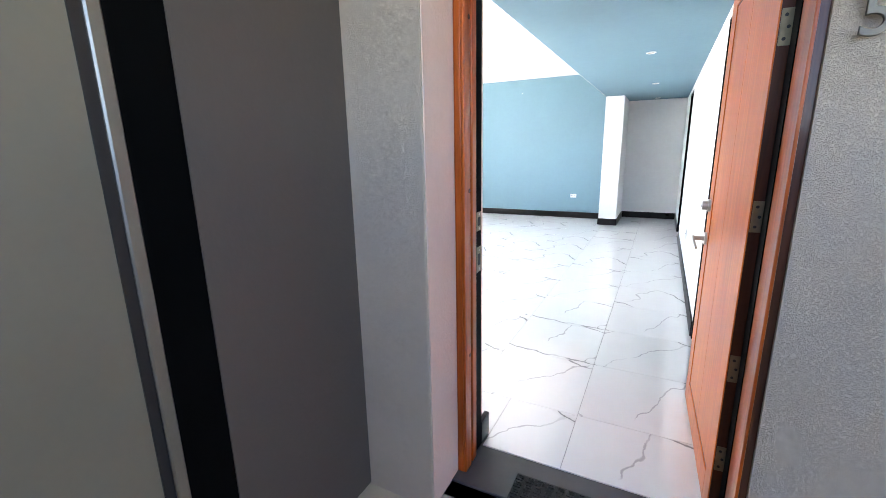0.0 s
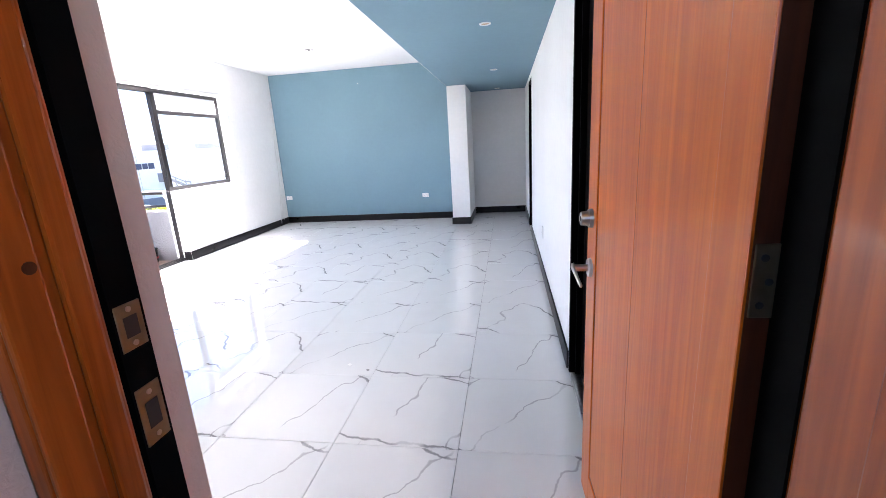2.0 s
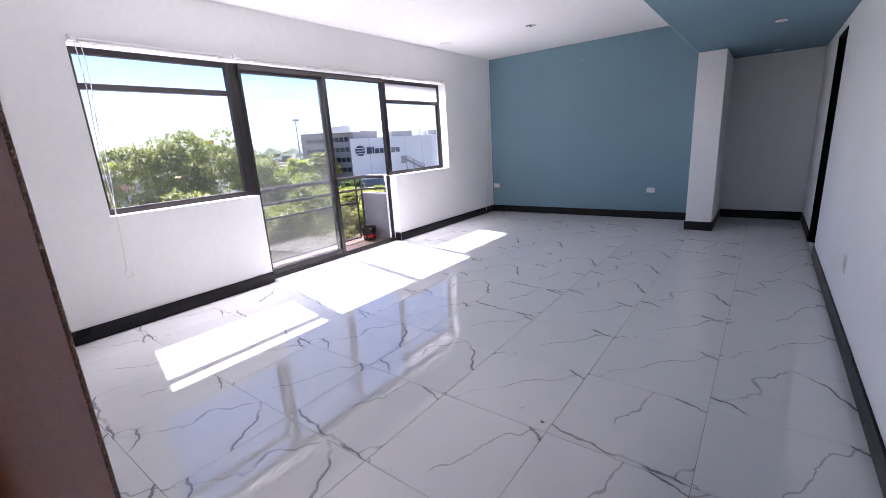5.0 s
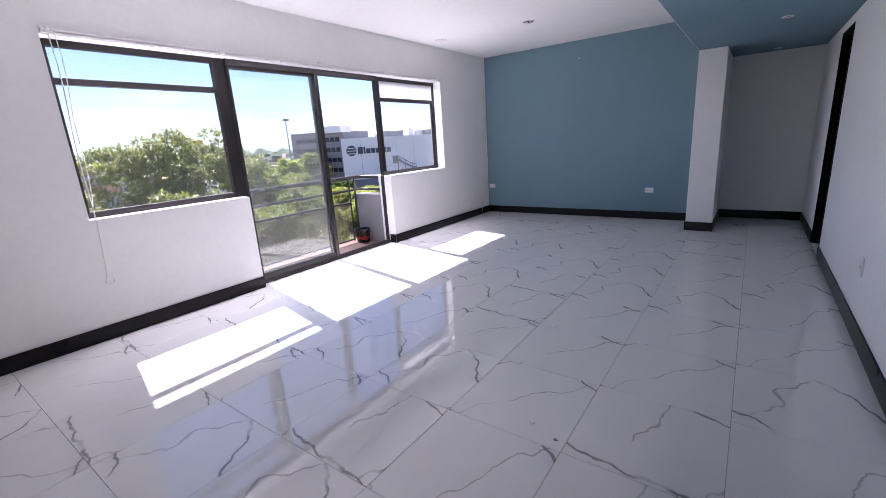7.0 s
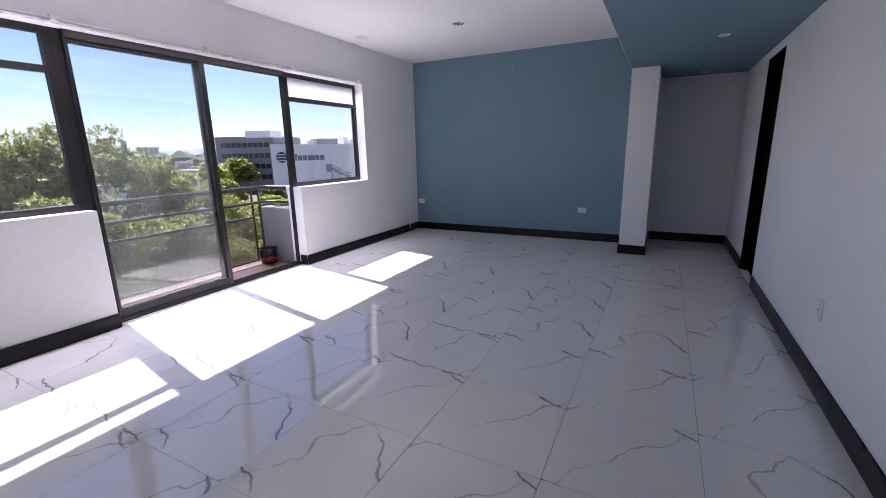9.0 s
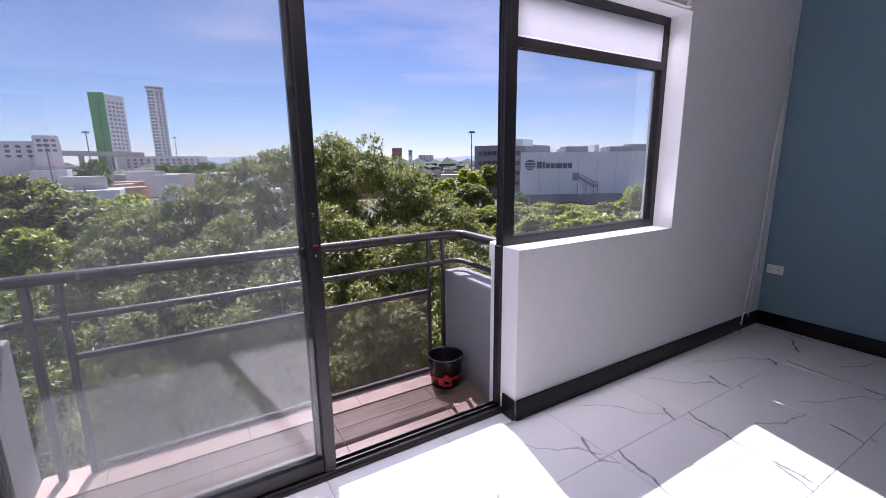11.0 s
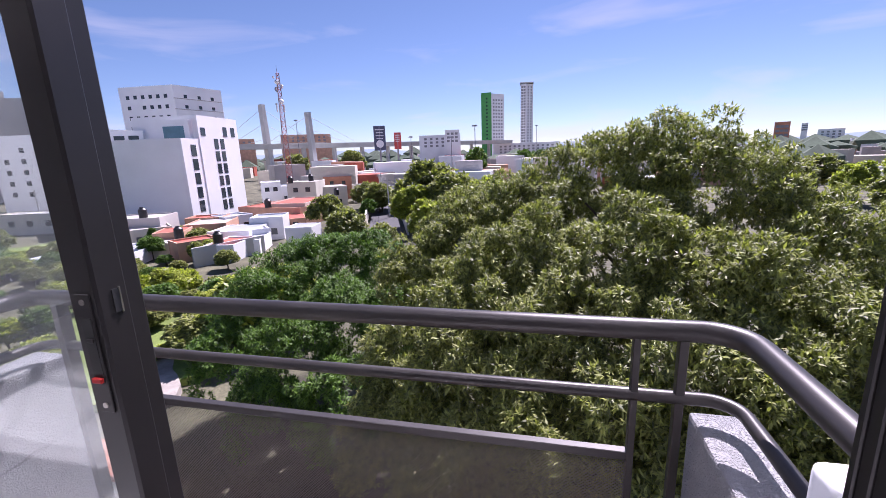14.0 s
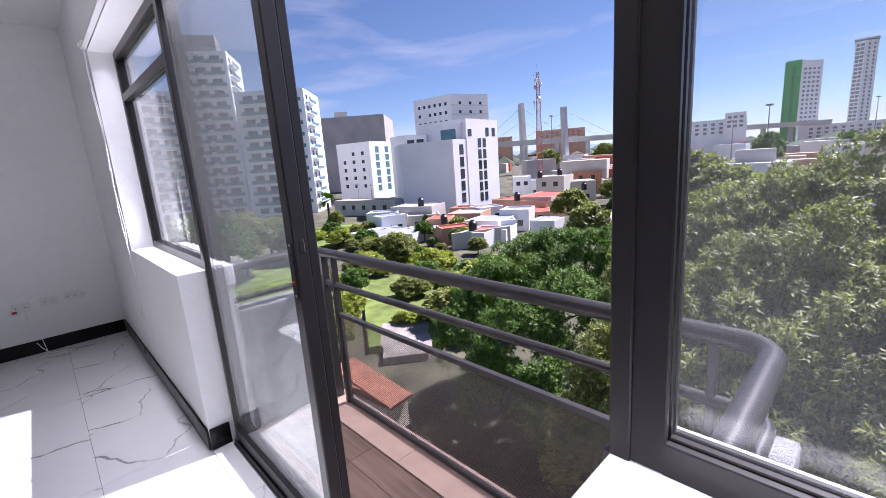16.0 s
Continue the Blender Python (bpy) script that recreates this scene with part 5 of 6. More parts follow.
for k in range(16):
    a_ = gw.uniform(-30, -6)
    d_ = gw.uniform(52, 120)
    small_tree(gw.choice("gyg"), a_, d_, -math.degrees(math.atan((12.4 - gw.uniform(4.0, 7.0)) / d_)), gw.uniform(1.0, 1.5), "garden trees")

# low hedge and shrubs in the gardens
me = crown_mesh("hedge", [(at_az(a, d).x, at_az(a, d).y, ZG + 0.5, 2.2, 2.2, 1.0) for a, d in ((-57, 78), (-60, 80), (-63, 78), (-65, 76), (-54, 56), (-52, 54), (-50, 50), (-47, 50))], 6000, 0.4, 77, LEAFY, aspect=0.5)
tagged(new("hedge", me), "low leafy hedges and shrubs in the gardens", "hedge", "", "stuff")

# fan palm
pb = at_az(-61.3, 92, ZG)
palm = thing("palm_tree", pb, "fan palm with a shaggy crown beside the street", "palm")
part("trunk", cyl(fresh(), (0, 0, 0), (0, 0, 5.6), 0.35, 10, 0.22), BARK, palm, "", True)
bm = fresh()
for i in range(60):
    a, e = i * 2.4, -0.9 + 2.2 * ((i * 0.618) % 1)
    d = Vector((math.cos(a) * math.cos(e), math.sin(a) * math.cos(e), math.sin(e)))
    s = Vector((-math.sin(a), math.cos(a), 0))
    c0 = Vector((0, 0, 6.2))
    for k in range(5):
        q = (d + s * (k - 2) * 0.22).normalized()
        v = [bm.verts.new(p) for p in (c0 + d * 0.5, c0 + q * 1.3 + s * 0.10, c0 + q * 2.0, c0 + q * 1.3 - s * 0.10)]
        bm.faces.new(v)
c = new("crown", finish("crown", bm, LEAFD))
c.parent = palm


# ---- buildings ----
win_cache = {}


def window_mesh(w, h, mat):
    k = (round(w, 2), round(h, 2), mat.name)
    if k not in win_cache:
        bm = box(fresh(), -w / 2, w / 2, -0.06, 0.08, -h / 2, h / 2)
        win_cache[k] = finish("window", bm, mat)
    return win_cache[k]


def facade(b, p0, p1, z0, z1, cols, rows, w, h, mat=WIN, skip=0.0, seed=1, margin=0.08):
    """Windows in rows and columns on the face from p0 to p1 (seen with p0 on the left)."""
    g = random.Random(seed)
    p0, p1 = Vector(p0), Vector(p1)
    d = p1 - p0
    for i in range(cols):
        for j in range(rows):
            if g.random() < skip:
                continue
            f = margin + (1 - 2 * margin) * ((i + 0.5) / cols)
            p = p0 + d * f
            o_ = new("window", window_mesh(w, h, mat))
            o_.matrix_world = Matrix.Translation((p.x, p.y, z0 + (z1 - z0) * (j + 0.5) / rows)) @ pose(0, 0, 0, 0, 0, math.degrees(math.atan2(d.y, d.x)))
            o_.parent = b


def ring_box(bm, pts, z0, z1):
    a = [bm.verts.new((p[0], p[1], z0)) for p in pts]
    c = [bm.verts.new((p[0], p[1], z1)) for p in pts]
    n = len(pts)
    bm.faces.new(a[::-1])
    bm.faces.new(c)
    for i in range(n):
        bm.faces.new((a[i], a[(i + 1) % n], c[(i + 1) % n], c[i]))
    return bm


def building(name, pts, z1, wall, label, roof=ROOFG, parapet=0.5, z0=ZG, category="building", group=""):
    """A building on a plan of corners, with a roof behind a parapet."""
    b = thing(name, (0, 0, 0), label, category, group)
    part("wall", ring_box(fresh(), pts, z0, z1), wall, b)
    cx_, cy_ = sum(p[0] for p in pts) / len(pts), sum(p[1] for p in pts) / len(pts)
    bm = fresh()
    for i in range(len(pts)):
        p, q = Vector(pts[i][:2]), Vector(pts[(i + 1) % len(pts)][:2])
        c_ = Vector((cx_, cy_))
        t = 0.25 / max(1.0, (p - c_).length)
        u = 0.25 / max(1.0, (q - c_).length)
        ring_box(bm, [p, q, q.lerp(c_, u), p.lerp(c_, t)], z1, z1 + parapet)
    part("parapet", bm, wall, b)
    inner = [Vector(p[:2]).lerp(Vector((cx_, cy_)), 0.03) for p in pts]
    part("roof", ring_box(fresh(), inner, z1, z1 + 0.06), roof, b)
    return b


def rect(p0, p1, depth):
    """A plan from its front edge, running back away from the eye."""
    p0, p1 = Vector(p0), Vector(p1)
    d = (p1 - p0).normalized()
    n = Vector((-d.y, d.x, 0))
    if n.dot(p0 - EYE) < 0:
        n = -n
    return [p0, p1, p1 + n * depth, p0 + n * depth]


# white block with a blank gable and a stair tower
A0, A1, A2 = at_az(-51.2, 104), at_az(-44.2, 96), at_az(-38.3, 112)
wa = building("apartment_block", [A0, A1, A1.lerp(A2, 0.35), at_az(-47.5, 122), at_az(-52, 118)], 5.6, BWHITE, "plain white painted apartment block with a blank side wall")
facade(wa, A1, A1.lerp(A2, 0.33), -8.5, 5.2, 1, 5, 1.5, 2.2)
B0, B1 = A1.lerp(A2, 0.30) + Vector((0.5, 0.2, 0)), A2
wb = building("apartment_tower", rect(B0, B1, 14), 10.2, BWHITE, "tall white painted apartment block with narrow windows")
facade(wb, B0.lerp(B1, 0.30), B0.lerp(B1, 0.62), -9, 6.5, 2, 6, 1.35, 2.1, margin=0.02)
facade(wb, B0.lerp(B1, 0.5), B1, 6.0, 9.6, 2, 1, 1.4, 2.0)
facade(wb, B0, B0.lerp(B1, 0.2), 5.5, 9.6, 1, 1, 1.4, 1.6)
pc = building("penthouse", rect(at_az(-46.2, 104), at_az(-43.2, 100), 6), 9.4, BWHITE, "white penthouse with a large glazed front", z0=5.5)
facade(pc, at_az(-46.2, 104), at_az(-43.2, 100), 5.7, 9.0, 1, 1, 4.4, 2.6, WINB)
pc2 = building("penthouse", rect(at_az(-50.6, 108), at_az(-47.6, 106), 6), 7.6, BWHITE, "low white penthouse on the flat roof", z0=5.5)
facade(pc2, at_az(-50.6, 108), at_az(-47.6, 106), 5.7, 7.4, 2, 1, 1.8, 1.2)
# hotel behind
H0, H1, H2 = at_az(-49.0, 215), at_az(-44.1, 200), at_az(-39.4, 212)
hb = building("hotel_block", [H0, H1, H2, at_az(-41, 240), at_az(-48, 240)], at_el(8.1, 205), BWHITE, "white hotel block with small square windows")
zt = at_el(8.1, 205)
facade(hb, H0, H1, zt - 17, zt - 1.5, 6, 4, 1.4, 1.4, skip=0.05, seed=3)
facade(hb, H1, H2, zt - 17, zt - 1.5, 3, 4, 1.3, 1.3, skip=0.05, seed=4)
for zz in (zt - 4.5, zt - 8.5, zt - 12.5):
    part("ledge", ring_box(fresh(), rect(H1 + (EYE - H1).normalized() * 0.3, H2 + (EYE - H2).normalized() * 0.3, 1), zz, zz + 0.25), BGREY, hb)
# white block with balconies
C0, C1, C2 = at_az(-59.4, 172), at_az(-55.2, 160), at_az(-52.2, 172)
cb = building("apartment_block", [C0, C1, C2, at_az(-53, 190), at_az(-58.5, 190)], at_el(3.0, 165), BWHITE, "white apartment block with glazed balconies")
facade(cb, C0, C1, -7, 8, 3, 5, 1.3, 1.3, skip=0.25, seed=6)
facade(cb, C1, C2, -8, 9, 2, 6, 2.2, 2.2, WINB, seed=7)
building("apartment_block", rect(at_az(-52.4, 150), at_az(-50.6, 142), 12), at_el(3.4, 148), BPALE, "pale grey apartment block seen edge on")
# bare concrete gable
db_ = building("concrete_block", rect(at_az(-63.5, 245), at_az(-53.0, 235), 40), at_el(6.3, 240), BGREY, "huge bare concrete gable without windows")
part("lift_house", ring_box(fresh(), rect(at_az(-59.2, 246), at_az(-57.6, 246), 8), at_el(6.3, 240), at_el(7.2, 240)), BGREY, db_)


def balcony_block(az0, d0, az1, d1, el, floors, cols, label, seed):
    p, q = at_az(az0, d0), at_az(az1, d1)
    z1 = at_el(el, (d0 + d1) / 2)
    b = building("residential_tower", rect(p, q, 18), z1, BWHITE, label)
    step = (z1 - ZG) / floors
    facade(b, p, q, ZG, z1, cols, floors, (q - p).length / cols * 0.55, step * 0.5, WIN, seed=seed)
    # the flank: balconies with bluish glass beside small windows
    d = (q - p).normalized()
    n_ = Vector((-d.y, d.x, 0))
    if n_.dot(p - EYE) < 0:
        n_ = -n_
    facade(b, q, q + n_ * 10, ZG, z1, 2, floors, 1.6, step * 0.42, WIN, seed=seed + 20)
    for j in range(1, floors):
        z = ZG + j * step
        a, c_ = q + n_ * 1.0, q + n_ * 9.0
        part("balcony", ring_box(fresh(), [a, c_, c_ + d * 1.3, a + d * 1.3], z - 0.15, z + 0.1), BWHITE, b)
        part("balcony_glass", ring_box(fresh(), [a + d * 1.25, c_ + d * 1.25, c_ + d * 1.3, a + d * 1.3], z + 0.1, z + 1.0), WINB, b)
    f = (EYE - (p + q) / 2)
    f.z = 0
    f.normalize()
    for j in range(1, floors):
        z = ZG + j * step
        for (u0, u1) in ((0.06, 0.46), (0.54, 0.94)):
            a, c_ = p.lerp(q, u0), p.lerp(q, u1)
            part("balcony", ring_box(fresh(), [a, c_, c_ + f * 1.5, a + f * 1.5], z - 0.15, z + 0.1), BWHITE, b)
            part("balcony_glass", ring_box(fresh(), [a + f * 1.45, c_ + f * 1.45, c_ + f * 1.5, a + f * 1.5], z + 0.1, z + 1.1), WINB, b)
    return b


balcony_block(-76.2, 150, -70.6, 146, 13.6, 15, 3, "tall white residential tower with balconies", 8)
balcony_block(-70.4, 138, -62.6, 132, 9.6, 11, 4, "white residential block with bluish glass balconies", 9)
balcony_block(-82.0, 150, -76.6, 154, 9.5, 12, 3, "white residential block with stacked balconies", 10)
tb = building("residential_tower", rect(at_az(-75.8, 156), at_az(-71.5, 154), 10), at_el(15.2, 155), BDARK, "dark top storey of the residential tower", z0=at_el(13.5, 155))

# low houses with flat roofs
house_specs = [(-39.4, 92, -32.3, 82, 12, -7.6, BTERRA, ROOFR, "low terracotta house with a red flat roof"),
               (-31.6, 84, -28.4, 96, 8, -7.0, BCREAM, ROOFR, "cream house extension with a red flat roof"),
               (-33.5, 108, -30.0, 106, 9, -4.2, BCREAM, ROOFG, "two storey cream house with a flat roof"),
               (-43.8, 60, -40.6, 58, 6, -9.0, BWHITE, ROOFR, "small white house with a red flat roof"),
               (-40.4, 62, -37.6, 61, 6, -9.2, BWHITE, ROOFM, "small house with a sheet metal roof"),
               (-53.2, 84, -47.6, 80, 7, -7.0, BGREY, ROOFG, "low white house with a dark tiled front"),
               (-59.0, 70, -55.2, 64, 8, -9.3, BWHITE, ROOFM, "shed with a grey sheet metal roof"),
               (-53.5, 66, -50.5, 64, 7, -9.4, BPALE, ROOFM, "low shed with a pale metal roof"),
               (-50, 68, -45.5, 66, 8, -9.2, BCREAM, ROOFG, "low cream house with a cluttered flat roof"),
               (-45.5, 76, -41, 74, 8, -8.2, BTERRA, ROOFG, "brick house with a grey flat roof"),
               (-60.5, 118, -52.5, 104, 6, -7.2, BCREAM, ROOFG, "long white garden wall and sheds"),
               (-36.5, 122, -34.2, 122, 10, -4.6, BWHITE, ROOFG, "white warehouse with a flat roof"),
               (-29.0, 132, -25.4, 132, 10, -4.4, BORANGE, ROOFR, "orange red house behind the trees"),
               (-56.2, 15.5, -53.0, 16.3, 3.5, -8.7, BCREAM, CLAY, "old shed with a clay tiled roof"),
               (45.0, 37, 48.2, 39, 4, -10.3, BCREAM, BCREAM, "old low outbuilding with pale pinkish walls"),
               (36.0, 240, 39.5, 235, 20, -6.0, BORANGE, ROOFR, "pinkish low building by the car park"),
               (24, 150, 33, 170, 12, -7.0, BWHITE, ROOFG, "long low white building among trees")]
for i, (a0, d0, a1, d1, dep, zt_, wm, rm, lab) in enumerate(house_specs):
    p, q = at_az(a0, d0), at_az(a1, d1)
    b = building("house", rect(p, q, dep), zt_, wm, lab, rm, 0.25, group="low houses below the balcony", category="house")
    if zt_ - ZG > 2.2 and wm not in (CLAY, BGREY):
        facade(b, p, q, zt_ - 2.6, zt_ - 0.6, max(2, int((q - p).length / 3.5)), 1, 1.1, 1.1, seed=i)

# sheds and lean-tos crowded between the houses
gs = random.Random(23)
for az, d_, w_ in ((-54.5, 74, 5), (-51.0, 77, 6), (-48.6, 72, 4), (-46.4, 62, 5), (-43.2, 68, 6), (-41.0, 80, 5), (-38.4, 72, 5), (-36.2, 76, 6), (-34.4, 66, 4), (-45.2, 84, 6),
                  (-56.5, 82, 6), (-52.6, 92, 5), (-39.6, 66, 4), (-37.2, 98, 7), (-33.0, 92, 6), (-29.6, 112, 7), (-35.6, 132, 9), (-31.4, 140, 9), (-27.4, 150, 9), (-25.2, 118, 7)):
    h_ = gs.uniform(2.2, 3.4) * (1.0 if d_ < 100 else 1.6)
    p = at_az(az, d_)
    q = p + (at_az(az + 2, d_ + gs.uniform(-1.5, 1.5)) - p).normalized() * w_
    wm, rm, lab = gs.choice(((BWHITE, ROOFM, "small white shed with a sheet metal roof"), (BCREAM, ROOFG, "small cream house with a grey flat roof"),
                             (BPALE, ROOFM, "pale lean-to with a corrugated metal roof"), (BTERRA, ROOFR, "small brick house with a red painted roof")))
    b = building("house", rect(p, q, w_ * gs.uniform(0.7, 1.3)), ZG + h_, wm, lab, rm, gs.choice((0.12, 0.3)), group="low houses below the balcony", category="house")
    facade(b, p, q, ZG + 0.7, ZG + 2.1, max(1, int(w_ / 2.5)), 1, 0.9, 1.0, seed=int(d_), skip=0.2)

# clay tiles on the near shed, ribs of its roof
p0, p1 = at_az(-56.2, 15.5), at_az(-53.0, 16.3)
rr_ = rect(p0, p1, 3.5)
ct = thing("clay_roof", (0, 0, 0), "sloping clay tile roof on the old shed", "roof")
bm = fresh()
for i in range(26):
    a, c_ = rr_[0].lerp(rr_[1], (i + 0.5) / 26), rr_[3].lerp(rr_[2], (i + 0.5) / 26)
    a = a + (a - c_) * 0.08
    cyl(bm, (a.x, a.y, -8.3), (c_.x, c_.y, -7.55), 0.085, 8)
part("tiles", bm, CLAY, ct, "rows of round clay tiles", True)

# roof clutter: water tanks
for az, d, z in ((-42.1, 60, -8.8), (-33.0, 104, -4.0), (-36, 86, -7.3), (-49, 82, -6.8), (-30.5, 108, -3.9), (-27.5, 100, -7), (-46, 70, -8.9)):
    t = thing("water_tank", at_az(az, d, z), "black plastic water tank on a flat roof", "water tank", "rooftop water tanks")
    part("body", cyl(fresh(), (0, 0, 0), (0, 0, 1.3), 0.6, 16), TANK, t, "", True)
    part("shoulder", cyl(fresh(), (0, 0, 1.3), (0, 0, 1.6), 0.6, 16, 0.3), TANK, t, "", True)
    part("lid", cyl(fresh(), (0, 0, 1.6), (0, 0, 1.7), 0.32, 12), TANK, t)

# the spread of the town, small houses to the horizon
g = random.Random(5)
bms = {"BWHITE": (fresh(), BWHITE, "far white houses with flat roofs"), "BTERRA": (fresh(), BTERRA, "far brick and terracotta houses"), "BGREY": (fresh(), BGREY, "far grey concrete houses"),
       "BCREAM": (fresh(), BCREAM, "far cream houses"), "ROOFR": (fresh(), ROOFR, "far red roofed houses")}
for k in range(520):
    az = g.uniform(-62, 42)
    d = 135 + 800 * g.random() ** 1.6
    if az < -37.5 and d < 300 or az > 20 and d < 260:
        continue
    w = g.uniform(4, 13) * (1 + d / 700)
    h = g.choice((3, 3, 6, 6, 9)) * (1 + d / 1500)
    p = at_az(az, d)
    q = at_az(az + math.degrees(w / d), d + g.uniform(-4, 4))
    ring_box(bms[g.choice(list(bms))][0], rect(p, q, w * 0.8), ZG, ZG + h)
for nm, (bm, m_, lab) in bms.items():
    tagged(part("far_houses", bm, m_), lab, "houses", "", "stuff")

# elevated road with its pylons and stays
bz = at_el(1.75, 300)
br = thing("elevated_road", (0, 0, 0), "long concrete elevated road across the town", "bridge")
part("deck", ring_box(fresh(), [at_az(-40, 290), at_az(-4, 420), at_az(-4, 432), at_az(-40, 302)], bz - 2.2, bz), CONC, br)
part("barrier", ring_box(fresh(), [at_az(-40, 289.5), at_az(-4, 419.5), at_az(-4, 420), at_az(-40, 290)], bz, bz + 1.0), CONC, br)
for k in range(12):
    p = at_az(-39, 294).lerp(at_az(-5, 424), k / 11)
    part("pier", cyl(fresh(), (p.x, p.y, ZG), (p.x, p.y, bz - 2), 1.6, 10), CONC, br)
for az, el in ((-35.0, 6.5), (-29.8, 5.6)):
    p = at_az(az, 300)
    q = at_az(az - 0.25, 300)
    bm = fresh()
    cyl(bm, (p.x, p.y, ZG), (q.x, q.y, at_el(el, 300)), 2.6, 4, 2.1)
    py = part("pylon", bm, CONC, br)
    for s in (-1, 1):
        for f in (0.55, 0.75, 0.95):
            top = Vector((q.x, q.y, ZG + (at_el(el, 300) - ZG) * f))
            e = at_az(az + s * 6 * f, 300, bz)
            part("stay", cyl(fresh(), top, e, 0.12, 5), CONC, br)

# lattice mast with dishes
mp_ = at_az(-33.1, 153, ZG)
ms = thing("radio_mast", mp_, "tall red and white lattice radio mast with dishes", "radio mast")
H = at_el(10.0, 153) - ZG
bm, bm2 = fresh(), fresh()
for i in range(3):
    a = 2 * math.pi * i / 3
    cyl(bm, (1.5 * math.cos(a), 1.5 * math.sin(a), 0), (0.55 * math.cos(a), 0.55 * math.sin(a), H), 0.12, 6)
for j in range(24):
    z0, z1 = H * j / 24, H * (j + 1) / 24
    r0, r1 = 1.5 - 0.95 * j / 24, 1.5 - 0.95 * (j + 1) / 24
    for i in range(3):
        a, c_ = 2 * math.pi * i / 3, 2 * math.pi * (i + 1) / 3
        cyl(bm2, (r0 * math.cos(a), r0 * math.sin(a), z0), (r1 * math.cos(c_), r1 * math.sin(c_), z1), 0.07, 5)
        cyl(bm2, (r1 * math.cos(a), r1 * math.sin(a), z1), (r1 * math.cos(c_), r1 * math.sin(c_), z1), 0.06, 5)
part("legs", bm, LATT, ms)
part("bracing", bm2, SIGNR, ms, "thin red and white bracing")
for k, (f, a) in enumerate(((0.93, 0.3), (0.9, 2.4), (0.88, 4.4), (0.78, 1.0), (0.80, 3.6), (0.97, 5.2), (0.76, 5.5))):
    c_ = Vector((1.0 * math.cos(a), 1.0 * math.sin(a), H * f))
    part("dish", cyl(fresh(), c_, c_ + Vector((math.cos(a), math.sin(a), 0)) * 0.5, 0.8 if k < 4 else 0.45, 16, 0.3), SIGNW, ms, "white antenna dish", True)
for a in (0.6, 2.7, 4.8):
    part("antenna", box(fresh(), 1.3 * math.cos(a) - 0.15, 1.3 * math.cos(a) + 0.15, 1.3 * math.sin(a) - 0.15, 1.3 * math.sin(a) + 0.15, H * 0.70, H * 0.76), SIGNW, ms)
part("spike", cyl(fresh(), (0, 0, H), (0, 0, H + 2.5), 0.06, 6), LATT, ms)

# billboards
for az0, az1, el0, el1, d, mt, lab in ((-22.1, -20.6, 0.7, 3.8, 200, SIGN, "tall dark billboard with a pale round mark"), (-19.5, -18.6, 0.8, 2.9, 205, SIGNR, "narrow red billboard on a post")):
    p, q = at_az(az0, d), at_az(az1, d)
    bb = thing("billboard", (0, 0, 0), lab, "billboard", "billboards over the town")
    z0, z1 = at_el(el0, d), at_el(el1, d)
    part("board", ring_box(fresh(), rect(p, q, 0.8), z0, z1), mt, bb)
    m_ = p.lerp(q, 0.5)
    f = (EYE - m_)
    f.z = 0
    f.normalize()
    part("post", cyl(fresh(), (m_.x - f.x * 0.4, m_.y - f.y * 0.4, ZG), (m_.x - f.x * 0.4, m_.y - f.y * 0.4, z1 - 0.5), 0.45, 10), BDARK, bb)
    for k in range(4):
        zz = z1 - (z1 - z0) * (0.14 + 0.12 * k)
        w = (0.12, 0.2, 0.16, 0.22)[k]
        a, c_ = p.lerp(q, w), p.lerp(q, 1 - w)
        part("bar", ring_box(fresh(), [a + f * 0.1, c_ + f * 0.1, c_ + f * 0.02, a + f * 0.02], zz - 0.35, zz), SIGNW, bb, "plain pale bar of lettering")
    if mt is SIGN:
        c_ = p.lerp(q, 0.5) + f * 0.08
        part("disc", cyl(fresh(), (c_.x, c_.y, z0 + 2.9), (c_.x + f.x * 0.1, c_.y + f.y * 0.1, z0 + 2.9), 1.7, 24), SIGNW, bb, "pale round mark")

# towers on the skyline
d = 450
G0, G1, G2 = at_az(-8.0, d), at_az(-6.7, d - 4), at_az(-5.1, d + 8)
gb = building("green_tower", [G0, G1, G2, at_az(-5.4, d + 30), at_az(-7.6, d + 30)], at_el(7.1, d), BPALE, "tall slab tower with a green front and grey side")
f = (EYE - G0)
f.z = 0
f.normalize()
part("green_front", ring_box(fresh(), [G0 + f * 0.5, G1 + f * 0.5, G1, G0], ZG, at_el(7.3, d)), BGREEN, gb, "bright green front panels")
facade(gb, G0.lerp(G1, 0.35) + f * 0.5, G0.lerp(G1, 0.75) + f * 0.5, at_el(1.5, d), at_el(6.8, d), 1, 12, 1.6, 1.5)
facade(gb, G1, G2, at_el(1.2, d), at_el(6.6, d), 4, 13, 2.0, 1.6, BDARK)
d = 500
T0, T1, T2 = at_az(-3.0, d), at_az(-2.3, d - 3), at_az(-1.45, d + 4)
tt = building("high_rise", [T0, T1, T2, at_az(-1.7, d + 16), at_az(-2.8, d + 16)], at_el(8.0, d), BPALE, "slim high rise with balconies up one side")
facade(tt, T0, T1, at_el(1.0, d), at_el(7.9, d), 2, 20, 2.4, 2.0, BDARK)
facade(tt, T1, T2, at_el(1.0, d), at_el(7.9, d), 2, 20, 1.6, 1.8, BDARK)
part("canopy", ring_box(fresh(), rect(at_az(-3.1, d), at_az(-1.4, d), 14), at_el(8.15, d), at_el(8.3, d)), CONC, tt)
